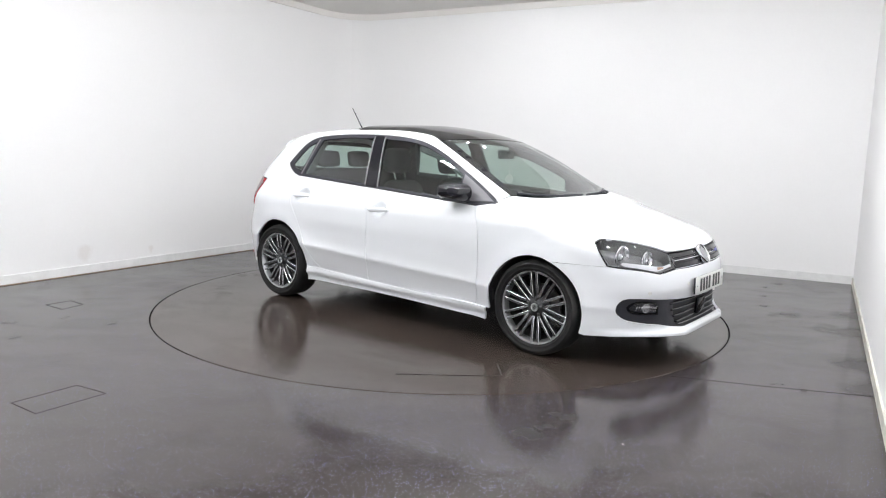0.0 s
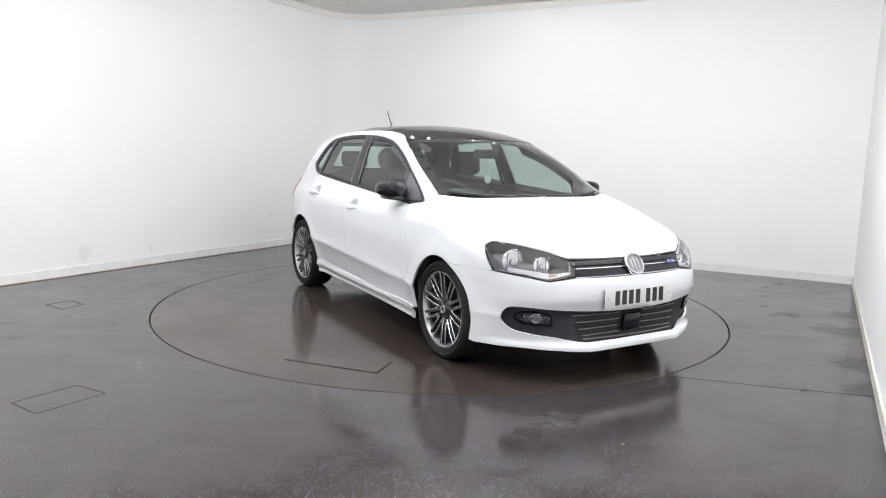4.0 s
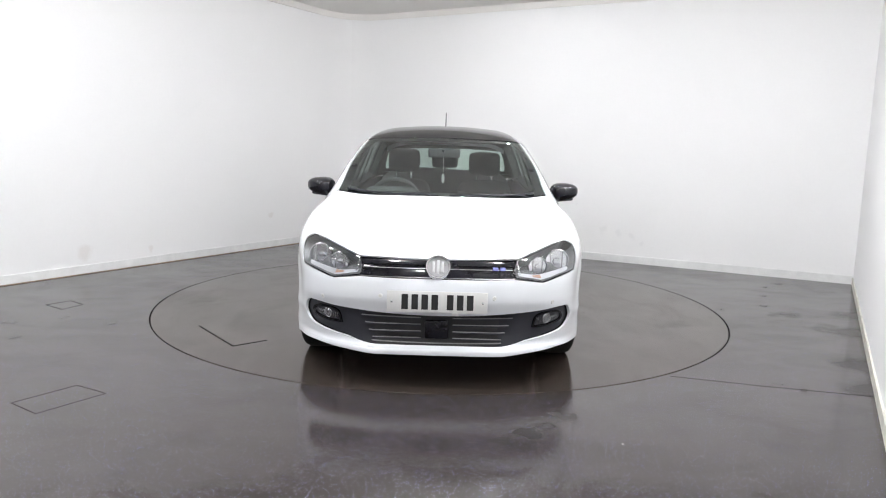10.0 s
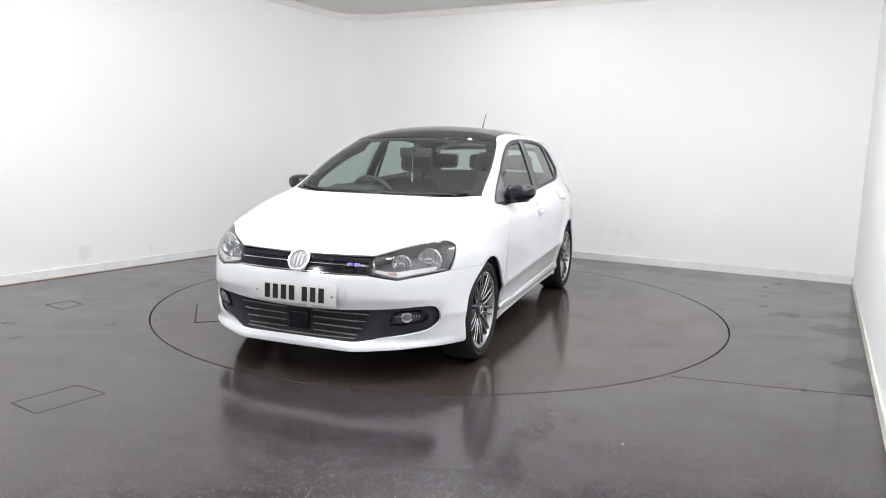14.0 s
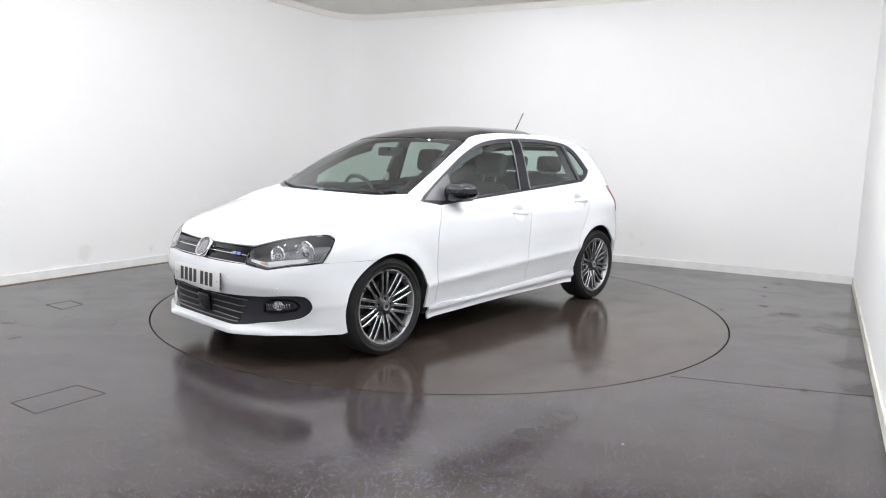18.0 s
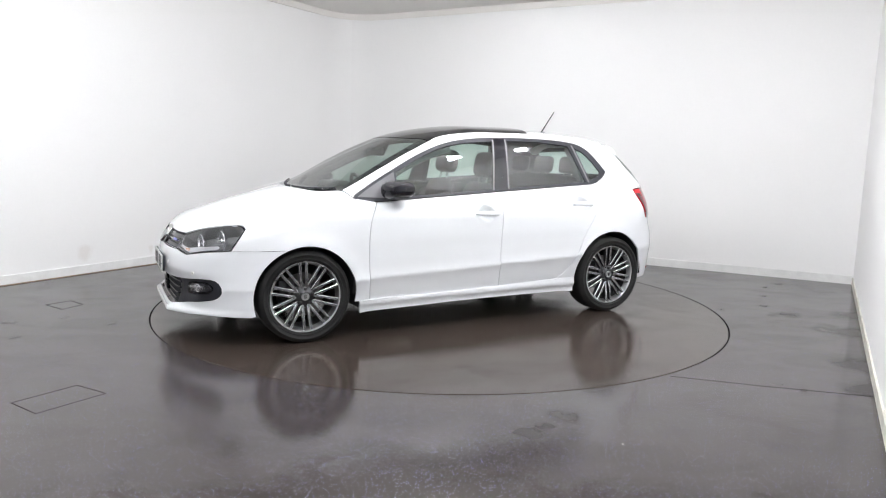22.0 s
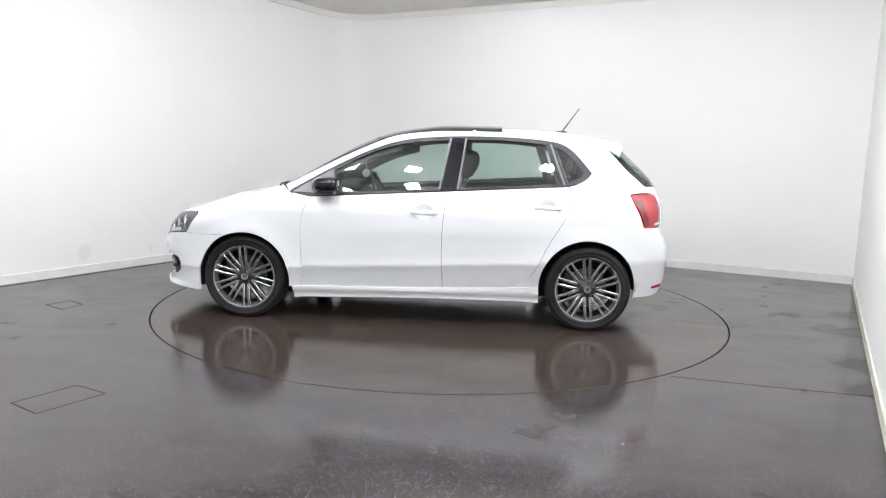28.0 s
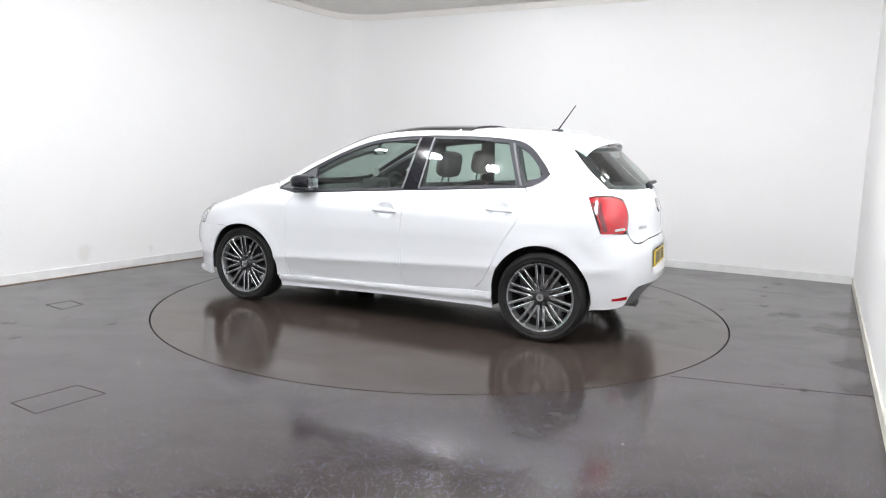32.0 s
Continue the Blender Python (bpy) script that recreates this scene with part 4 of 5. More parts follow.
def build_wheel():
    """One alloy wheel with tyre; its outer face looks along +y."""
    w = new("wheel")
    w.parent = car
    tyre = [(0.222, 0.085), (0.232, 0.098), (0.243, 0.1035), (0.245, 0.1055), (0.248, 0.1055), (0.250, 0.104), (0.266, 0.1065), (0.268, 0.1085), (0.272, 0.1085), (0.274, 0.1065), (0.288, 0.099), (0.297, 0.082), (0.300, 0.05), (0.301, 0.0), (0.300, -0.05), (0.297, -0.082), (0.288, -0.099), (0.262, -0.107), (0.232, -0.098), (0.215, -0.085)]
    part("tyre", lathe_bm(tyre, 64, closed=True), M_RUBBER, w, "black low-profile tyre")
    rim = [(0.226, 0.088), (0.231, 0.092), (0.229, 0.097), (0.221, 0.096), (0.217, 0.088), (0.208, 0.070), (0.204, 0.0), (0.21, -0.08), (0.22, -0.085), (0.214, -0.07)]
    part("rim", lathe_bm(rim, 64, closed=True), M_RIM, w, "grey alloy rim edge")
    part("barrel", lathe_bm([(0.203, 0.060), (0.199, 0.0), (0.199, -0.07), (0.204, -0.07)], 48, closed=True), M_INNER, w)
    part("hub", lathe_bm([(0.0, 0.083), (0.030, 0.083), (0.034, 0.079), (0.055, 0.072), (0.074, 0.058), (0.078, 0.03), (0.0, 0.03)], 40), M_ALLOYDARK, w)
    part("centre_cap", lathe_bm([(0.0, 0.087), (0.018, 0.087), (0.020, 0.090), (0.024, 0.090), (0.026, 0.085), (0.026, 0.078), (0.0, 0.078)], 32), M_RIM, w, "round grey centre cap with a raised rim")
    for x, h in ((-0.007, 0.022), (0.0, 0.028), (0.007, 0.022)):
        part("cap_bar", box_bm((0.0035, 0.003, h), (x, 0.088, 0), 0.0008), M_ALLOYDARK, w)
    part("brake_disc", lathe_bm([(0.06, 0.012), (0.140, 0.012), (0.140, -0.010), (0.06, -0.010)], 48, closed=True), M_STEEL, w, "worn steel brake disc")
    part("brake_caliper", box_bm((0.07, 0.07, 0.15), (0.125, 0.0, 0.03), 0.012), M_ALLOYDARK, w)
    # ten pairs of thin spokes
    b = bmesh.new()
    rows = []
    for r, wd, y0, y1 in ((0.050, 0.0085, 0.070, 0.048), (0.10, 0.0085, 0.0815, 0.05), (0.16, 0.008, 0.088, 0.055), (0.205, 0.0085, 0.0905, 0.062), (0.222, 0.010, 0.091, 0.066)):
        rows.append([b.verts.new((x, y, r)) for x, y in ((-wd, y1), (-wd, y0 - 0.0025), (-wd * 0.66, y0), (wd * 0.66, y0), (wd, y0 - 0.0025), (wd, y1))])
    for p, q in zip(rows, rows[1:]):
        for i in range(6):
            b.faces.new((p[i], p[(i + 1) % 6], q[(i + 1) % 6], q[i]))
    b.faces.new(rows[0])
    b.faces.new(rows[-1])
    bmesh.ops.recalc_face_normals(b, faces=b.faces)
    me = bpy.data.meshes.new("spoke")
    b.to_mesh(me)
    b.free()
    me.materials.append(M_ALLOYDARK)
    me.materials.append(M_ALLOY)
    me.materials.append(M_EDGE)
    for p in me.polygons:
        p.material_index = 1 if p.normal.y > 0.93 else 2 if p.normal.y > 0.3 else 0
    for k in range(10):
        for lean in (-1, 1):
            o = new("spoke", me)
            o.parent = w
            a = radians(36 * k + 4.0)
            o.matrix_basis = Matrix.Rotation(a, 4, "Y") @ Matrix.Translation((lean * 0.0155, 0, 0)) @ Matrix.Rotation(radians(lean * 1.6), 4, "Y")
    for k in range(5):
        a = radians(72 * k + 22)
        part("wheel_bolt", lathe_bm([(0.0, 0.085), (0.009, 0.085), (0.011, 0.080), (0.011, 0.06), (0.0, 0.06)], 10), M_INNER, w, at=Matrix.Translation((0.050 * math.cos(a), 0, 0.050 * math.sin(a))))
    return w


build_body()
build_side_glass()
build_windscreen()
wheel = build_wheel()
for x, side in ((HUB_X, 1), (HUB_X, -1), (-HUB_X, 1), (-HUB_X, -1)):
    m = Matrix.Translation((x, side * (HUB_Y if x > 0 else HUB_Y - 0.004), 0.301)) @ Matrix.Rotation(0 if side > 0 else math.pi, 4, "Z")
    if x > 0 and side > 0:
        wheel.matrix_basis = m
    else:
        copy_thing(wheel, m)


# ---- the car's details ----
def surface(kind, a, b, lift=0.0):
    p = spot(kind, a, b)
    n = normals_at(p[None])[0]
    return Vector(p + n * lift), Vector(n)


def facing(p, n, up=Vector((0, 0, 1))):
    """A pose at p whose x runs across, y up and z out along n."""
    x = up.cross(n).normalized()
    y = n.cross(x)
    return Matrix.Translation(p) @ Matrix((x, y, n)).transposed().to_4x4()


def strip(name, chart, kind, y0, y1, za, zb, mat, raise_by, parent=None, thick=0.008, both_sides=False, step=0.03, label="", n=5):
    """A bar that follows the body across the front; za and zb are its lower and upper edge as functions of y."""
    ys = [y0 + (y1 - y0) * i / n for i in range(n + 1)]
    pts = [(kind, y, za(y), *(("c",) if i in (0, n) else ())) for i, y in enumerate(ys)]
    pts += [(kind, y, zb(y), *(("c",) if i in (0, n) else ())) for i, y in reversed(list(enumerate(ys)))]
    return skin(name, pts, chart, (mat, mat), parent or car, step, raise_by=raise_by, thick=thick, mirror=both_sides, label=label)


LAMP_F = [("s", 1.597, 0.735, "c"), ("t", 1.609, 0.714), ("t", 1.682, 0.652), ("t", 1.794, 0.560), ("t", 1.868, 0.472), ("t", 1.904, 0.415, "c"), ("f", 0.394, 0.640), ("f", 0.407, 0.592, "c"), ("f", 0.555, 0.568, "c"), ("f", 0.66, 0.592), ("s", 1.682, 0.607, "c"), ("s", 1.637, 0.68)]
LAMP_INSET = [("s", 1.604, 0.731, "c"), ("t", 1.617, 0.709), ("t", 1.686, 0.650), ("t", 1.797, 0.558), ("t", 1.871, 0.472), ("t", 1.907, 0.418, "c"), ("f", 0.399, 0.640), ("f", 0.412, 0.596, "c"), ("f", 0.556, 0.573, "c"), ("f", 0.66, 0.597), ("s", 1.687, 0.612, "c"), ("s", 1.644, 0.68)]


def build_headlamps():
    for lens in skin("headlamp", LAMP_F, WRAP_F, (M_CLEAR, M_CLEAR), car, 0.04, raise_by=-0.002, thick=0.0, mirror=True, label="clear headlamp lens with twin reflectors"):
        s = 1 if sum(v.co.y for v in lens.data.vertices) > 0 else -1
        inner = skin("lamp_bezel", [(k, a * (0.995 if k == "s" else 1), b, *c) for k, a, b, *c in LAMP_F], WRAP_F, (M_BEZEL, M_BEZEL), lens, 0.03, raise_by=-0.085, thick=0.004)[0]
        rim = skin("lamp_seal", LAMP_F, WRAP_F, (M_BLACK, M_BLACK), lens, 0.03, raise_by=-0.004, thick=0.003, holes=[LAMP_INSET])[0]
        wall = skin("lamp_wall", LAMP_F, WRAP_F, (M_BEZEL, M_BEZEL), lens, 0.03, raise_by=-0.008, thick=0.078, holes=[LAMP_INSET])[0]
        swoosh = skin("daylight_strip", [("f", 0.422, 0.622, "c"), ("f", 0.52, 0.610), ("f", 0.62, 0.622), ("f", 0.715, 0.634, "c"), ("f", 0.722, 0.622), ("f", 0.65, 0.602), ("f", 0.556, 0.584, "c"), ("f", 0.430, 0.606, "c")], WRAP_F, (M_SATIN, M_SATIN), lens, 0.02, raise_by=-0.014, thick=0.006, label="bright chrome lower reflector strip")[0]
        amber = skin("indicator", [("f", 0.500, 0.606, "c"), ("f", 0.545, 0.609, "c"), ("f", 0.552, 0.592, "c"), ("f", 0.508, 0.598, "c")], WRAP_F, (M_AMBER, M_AMBER), lens, 0.02, raise_by=-0.011, thick=0.003, label="amber indicator bulb glass")[0]
        made = [inner, rim, wall, swoosh, amber]
        for y, z, r in ((0.690, 0.688, 0.066), (0.556, 0.672, 0.052)):
            p, n = surface("f", y, z, -0.055)
            aim = Vector((1, 0.18, -0.03)).normalized()
            bowl = lathe_bm([(0.010, -0.040), (r * 0.45, -0.034), (r * 0.8, -0.018), (r * 0.97, 0.0), (r, 0.004), (r * 1.05, 0.0), (r * 0.98, -0.008)], 32, "z")
            made.append(part("reflector", bowl, M_REFLECT, lens, "round chrome reflector bowl", at=facing(p - n * 0.004, aim)))
            made.append(part("bulb_shield", lathe_bm([(0.0, 0.006), (r * 0.28, 0.004), (r * 0.34, -0.006), (r * 0.3, -0.03), (0.0, -0.034)], 20, "z"), M_CHROME, lens, at=facing(p - n * 0.008, aim)))
            for a in (-0.5, 0.5):
                made.append(part("reflector_rib", box_bm((0.004, r * 1.7, 0.006), (a * r, 0, -0.006), 0.001), M_LENSGREY, lens, at=facing(p - n * 0.006, aim)))
        for k in range(5):
            p, n = surface("f", 0.418 + 0.004 * k, 0.668 - 0.013 * k, -0.012)
            made.append(part("trim_dot", lathe_bm([(0.0, 0.003), (0.005, 0.001), (0.005, -0.004), (0.0, -0.004)], 10, "z"), M_CHROME, lens, at=facing(p, n)))
        if s < 0:
            for o in made:
                o.matrix_basis = Matrix.Diagonal((1, -1, 1, 1)) @ o.matrix_basis


def build_front():
    grille = both([("f", 0, 0.676), ("f", 0.2, 0.677), ("f", 0.410, 0.674, "c"), ("f", 0.392, 0.63), ("f", 0.402, 0.588, "c"), ("f", 0.2, 0.588), ("f", 0, 0.588)])
    skin("grille_backing", grille, WRAP_F, (M_INNER, M_INNER), car, 0.04, raise_by=-0.03, thick=0.004)
    for za, zb, mat, up, name in ((0.652, 0.674, M_BLACK, -0.004, "grille_bar"), (0.597, 0.619, M_BLACK, -0.004, "grille_bar"), (0.634, 0.638, M_CHROME, -0.005, "chrome_line"), (0.622, 0.650, M_BLACK, -0.012, "grille_bar"), (0.5885, 0.5925, M_CHROME, -0.003, "chrome_line")):
        drop = 0.002
        strip(name, WRAP_F, "f", -0.405, 0.405, lambda y: za - drop * (abs(y) / 0.4) ** 2, lambda y: zb - drop * (abs(y) / 0.4) ** 2, mat, up, n=10, label="thin chrome line across the grille" if mat is M_CHROME else "")
    # round emblem: plain ring, dark disc and plain bars
    p, n = surface("f", 0, 0.640, 0.006)
    m = facing(p, (n + Vector((0, 0, 0.02))).normalized())
    badge = part("emblem", lathe_bm([(0.054, 0.004), (0.058, 0.010), (0.064, 0.010), (0.067, 0.004), (0.066, -0.01), (0.054, -0.01)], 48, "z", closed=True), M_CHROME, car, "round chrome emblem ring", at=m)
    part("emblem_disc", lathe_bm([(0.0, 0.002), (0.055, 0.001), (0.055, -0.008), (0.0, -0.008)], 40, "z"), M_LENSGREY, badge)
    for x, h in ((-0.024, 0.062), (0.0, 0.078), (0.024, 0.062)):
        part("emblem_bar", box_bm((0.013, h, 0.006), (x, 0, 0.005), 0.002), M_RIM, badge)
    for y, mat in ((0.300, M_BLUE), (0.338, M_BLUE)):
        p, n = surface("f", y, 0.637, 0.002)
        part("grille_badge", box_bm((0.030, 0.019, 0.005), (0, 0, 0), 0.0024), mat, car, "small blue and chrome grille badge", at=facing(p, n))
    # lower intake
    for k, z in enumerate((0.264, 0.299, 0.336, 0.372)):
        w = 0.345 + 0.020 * k
        for s in (1, -1):
            strip("intake_slat", WRAP_F, "f", s * 0.085, s * w, lambda y: z - 0.002, lambda y: z + 0.0025, M_LENSGREY, -0.018, thick=0.004)
            strip("intake_blade", WRAP_F, "f", s * 0.085, s * (w + 0.004), lambda y: z - 0.009, lambda y: z - 0.0025, M_PLASTIC, -0.020, thick=0.02)
    skin("intake_mesh", both([("f", 0, 0.388), ("f", 0.2, 0.390), ("f", 0.418, 0.396, "c"), ("f", 0.352, 0.244, "c"), ("f", 0.2, 0.241), ("f", 0, 0.240)]), WRAP_F, (M_INNER, M_INNER), car, 0.05, raise_by=-0.045, thick=0.004)
    strip("intake_lip", WRAP_F, "f", -0.345, 0.345, lambda y: 0.242 + 0.04 * y * y, lambda y: 0.2455 + 0.04 * y * y, M_LENSGREY, -0.012, thick=0.004, n=8, label="thin grey line along the intake foot")
    p, n = surface("f", 0, 0.312, -0.014)
    part("radar_cover", box_bm((0.122, 0.100, 0.02), (0, 0, 0), 0.006), M_BLACK, car, "square black sensor cover", at=facing(p, n))
    # fog lamps
    for s in (1, -1):
        outline = [("f", s * y, z, *c) for y, z, *c in ((0.690, 0.366), (0.668, 0.388), (0.62, 0.392), (0.560, 0.386), (0.536, 0.368), (0.524, 0.325, "c"), (0.577, 0.325), (0.64, 0.333), (0.676, 0.343))]
        fog = skin("fog_lamp", outline, WRAP_F, (M_CLEAR, M_CLEAR), car, 0.03, raise_by=-0.012, thick=0.0, label="clear elongated fog lamp lens")[0]
        skin("fog_housing", outline, WRAP_F, (M_SATIN, M_LENSGREY), fog, 0.03, raise_by=-0.030, thick=0.003)
        skin("fog_rim", [("f", s * y, z, *c) for y, z, *c in ((0.699, 0.368), (0.672, 0.396), (0.62, 0.400), (0.555, 0.393), (0.528, 0.374), (0.514, 0.317, "c"), (0.577, 0.317), (0.645, 0.325), (0.684, 0.337))], WRAP_F, (M_BLACK, M_BLACK), fog, 0.03, holes=[outline], raise_by=-0.013, thick=0.018)
        for y, z, r in ((0.603, 0.359, 0.026),):
            p, n = surface("f", s * y, z, -0.020)
            part("fog_reflector", lathe_bm([(0.003, -0.008), (r * 0.6, -0.006), (r, 0.0), (r * 1.1, -0.002)], 20, "z"), M_REFLECT, fog, "small chrome reflector", at=facing(p, n))
        for k in range(11):
            p, n = surface("f", s * (0.542 + 0.0115 * k), 0.350 + 0.0014 * k, -0.016)
            part("fog_rib", box_bm((0.005, 0.040 - 0.0014 * k, 0.005), (0, 0, 0), 0.0018, Euler((0, 0, 0.25 * s)).to_matrix()), M_REFLECT, fog, at=facing(p, n))
    # sensors
    for y, z in ((0.297, 0.490), (-0.297, 0.490), (0.615, 0.458), (-0.615, 0.458)):
        p, n = surface("f", y, z, 0.001)
        part("parking_sensor", lathe_bm([(0.0, 0.001), (0.0085, 0.001), (0.0095, 0.0), (0.0105, 0.001), (0.0115, -0.001), (0.0, -0.003)], 20, "z"), M_PLATE, car, at=facing(p, n))
    # number plate
    p, n = surface("f", 0, 0.470, 0.012)
    m = facing(p, Vector((1, 0, 0.03)).normalized())
    plate = part("number_plate", box_bm((0.520, 0.111, 0.004), (0, 0, 0), 0.0018), M_PLATE, car, "white front number plate with dark bars", at=m)
    build_plate_bars(plate)
    part("plate_holder", box_bm((0.50, 0.10, 0.014), (0, 0, -0.0095), 0.003), M_PLASTIC, plate)
    part("plate_tab", box_bm((0.034, 0.016, 0.004), (0.095, -0.062, -0.004), 0.001), M_PLATE, plate)
    for x in (-0.235, 0.235):
        part("plate_screw", lathe_bm([(0.0, 0.0045), (0.005, 0.004), (0.006, 0.002), (0.0, 0.002)], 12, "z"), M_CHROME, plate, at=Matrix.Translation((x, 0.0, 0)))


def build_plate_bars(plate):
    x = -0.185
    for k in range(7):
        if k == 4:
            x += 0.028
        part("character_bar", box_bm((0.034, 0.079, 0.0012), (x + 0.018, 0, 0.0024), 0.0004), M_INK, plate, smooth=False)
        x += 0.0515


def build_handles():
    for cx, cz in ((-0.072, 0.807), (-0.932, 0.857)):
        for s in (1, -1):
            p, n = surface("s" if s > 0 else "m", cx, cz, 0.0)
            m = facing(p, n)
            m = m @ Matrix.Rotation(radians(-2.0 * s), 4, "Z")
            bar = bmesh.new()
            bmesh.ops.create_uvsphere(bar, u_segments=32, v_segments=14, radius=1.0)
            for v in bar.verts:
                x, y, z = v.co
                v.co = Vector((0.099 * math.copysign(abs(x) ** 0.8, x), 0.0185 * y, 0.013 * z + 0.024 - 0.008 * x * x))
            handle = part("door_handle", bar, M_PAINT, car, "white body-coloured pull handle", at=m)
            for x in (-0.080, 0.080):
                part("handle_mount", box_bm((0.026, 0.016, 0.020), (x, 0, 0.006), 0.005), M_PAINT, handle)


def build_mirrors():
    for s in (1, -1):
        b = bmesh.new()
        bmesh.ops.create_uvsphere(b, u_segments=36, v_segments=20, radius=1.0)
        for v in b.verts:
            x, y, z = v.co
            q = [math.copysign(abs(k) ** 0.62, k) for k in (x, y, z)]
            r = max(1e-6, (abs(q[0]) ** 2.6 + abs(q[1]) ** 2.6 + abs(q[2]) ** 2.6) ** (1 / 2.6))
            x, y, z = (k / r for k in q)
            out = (y + 1) / 2
            v.co = Vector((x * 0.112 * (1 - 0.20 * out) - 0.014 * y, y * 0.098, z * 0.071 * (1 - 0.30 * out) + 0.004 + 0.006 * y))
            if v.co.x < -0.08:
                v.co.x = -0.08 - (abs(v.co.x) - 0.08) * 0.25
        m = Matrix.Translation((0.622, 0.855 * s, 0.976)) @ Matrix.Rotation(radians(4 * s), 4, "Z") @ Matrix.Diagonal((1, s, 1, 1))
        shell = part("wing_mirror", b, M_BLACK, car, "gloss black wing mirror shell", at=m)
        part("mirror_arm", box_bm((0.085, 0.13, 0.022), (0.018, -0.105, -0.056), 0.009, Euler((radians(10), 0, radians(-14))).to_matrix()), M_PLASTIC, shell)
        part("mirror_skirt", box_bm((0.115, 0.135, 0.026), (0.0, -0.012, -0.048), 0.010, Euler((radians(6), 0, 0)).to_matrix()), M_PLASTIC, shell)
        part("repeater", box_bm((0.016, 0.09, 0.007), (0.055, 0.04, -0.020), 0.003, Euler((0, 0, radians(16))).to_matrix()), M_CLEAR, shell, "clear indicator strip")
        part("mirror_glass", box_bm((0.003, 0.125, 0.070), (-0.0865, -0.004, 0.004), 0.001), M_CHROME, shell, "flat mirror glass facing rearward")


def build_rear():
    lamp = [("s", -1.506, 0.968, "c"), ("s", -1.61, 0.975), ("r", 0.645, 0.972), ("r", 0.612, 0.945), ("r", 0.622, 0.82), ("r", 0.640, 0.762), ("s", -1.68, 0.748), ("s", -1.607, 0.746, "c")]
    dark = [("s", -1.524, 0.940, "c"), ("s", -1.588, 0.936, "c"), ("s", -1.610, 0.86), ("s", -1.642, 0.764, "c"), ("s", -1.617, 0.760, "c")]
    clear = [("r", 0.715, 0.778, "c"), ("r", 0.655, 0.784, "c"), ("r", 0.650, 0.768, "c"), ("r", 0.72, 0.762, "c")]
    for lens in skin("tail_lamp", lamp, WRAP_R, (M_RED, M_INNER), car, 0.03, raise_by=0.003, thick=0.02, mirror=True, label="red rear lamp cluster with darker panes"):
        s = 1 if sum(v.co.y for v in lens.data.vertices) > 0 else -1
        for name, loop, mat in (("lamp_pane", dark, M_DARKRED), ("reversing_pane", clear, M_REFLECT)):
            o = skin(name, loop, WRAP_R, (mat, mat), lens, 0.03, raise_by=0.0045, thick=0.001)[0]
            if s < 0:
                o.matrix_basis = Matrix.Diagonal((1, -1, 1, 1))
    # roof spoiler
    verts, faces = [], []
    n = 28
    for i in range(n + 1):
        y = -0.575 + 1.15 * i / n
        k = (abs(y) / 0.56) ** 2
        z = float(spot("t", -1.352, y)[2])
        tip = -1.530 + 0.085 * k
        for x, h in ((-1.352, z + 0.001), (-1.42, z - 0.012), (tip + 0.02, z - 0.040), (tip, z - 0.052), (tip + 0.006, z - 0.059), (tip + 0.07 - 0.015 * k, z - 0.066 + 0.01 * k), (-1.40 + 0.03 * k, z - 0.04)):
            verts.append((x, y, h))
        if i:
            a = 7 * i
            faces += [(a - 7 + j, a - 7 + (j + 1) % 7, a + (j + 1) % 7, a + j) for j in range(7)]
    faces += [tuple(range(6, -1, -1)), tuple(range(7 * n, 7 * n + 7))]
    b = bmesh.new()
    vs = [b.verts.new(v) for v in verts]
    for f in faces:
        b.faces.new([vs[j] for j in f])
    spoiler = part("roof_spoiler", b, M_PAINT, car, "white roof spoiler over the rear window")
    part("brake_light", box_bm((0.012, 0.30, 0.014), (-1.490, 0, float(TOP(-1.36)) - 0.070), 0.003), M_DARKRED, spoiler, "high dark red brake light")
    # rear wiper
    p, nn = surface("r", 0.0, 1.030, 0.010)
    wiper = part("rear_wiper", box_bm((0.07, 0.055, 0.035), (0, 0, -0.004), 0.012), M_PLASTIC, car, at=facing(p, nn))
    part("wiper_blade", box_bm((0.30, 0.024, 0.020), (0.17, 0.02, 0.0), 0.006), M_PLASTIC, wiper)
    # emblem, lettering bars, plate
    p, nn = surface("r", 0, 0.90, 0.004)
    part("rear_emblem", lathe_bm([(0.0, 0.006), (0.038, 0.006), (0.044, 0.009), (0.050, 0.006), (0.052, 0.0), (0.0, -0.004)], 40, "z"), M_CHROME, car, "round chrome tailgate emblem", at=facing(p, nn))
    for k in range(4):
        p, nn = surface("r", 0.47 - 0.034 * k, 0.775, 0.002)
        part("model_lettering", box_bm((0.024, 0.024, 0.004), (0, 0, 0), 0.001), M_CHROME, car, at=facing(p, nn))
    p, nn = surface("r", 0, 0.545, -0.028)
    plate = part("rear_number_plate", box_bm((0.52, 0.111, 0.004), (0, 0, 0), 0.0018), M_YPLATE, car, "yellow rear number plate with dark bars", at=facing(p, nn))
    build_plate_bars(plate)
    part("plate_lamp", box_bm((0.30, 0.012, 0.014), (0, 0.066, 0.004), 0.004), M_PLASTIC, plate)
    strip("rear_reflector", WRAP_R, "r", 0.722, 0.645, lambda y: 0.315 - 0.06 * (y - 0.69), lambda y: 0.334 - 0.16 * (y - 0.69), M_RED, 0.003, both_sides=True, thick=0.008, label="slim red bumper reflector")
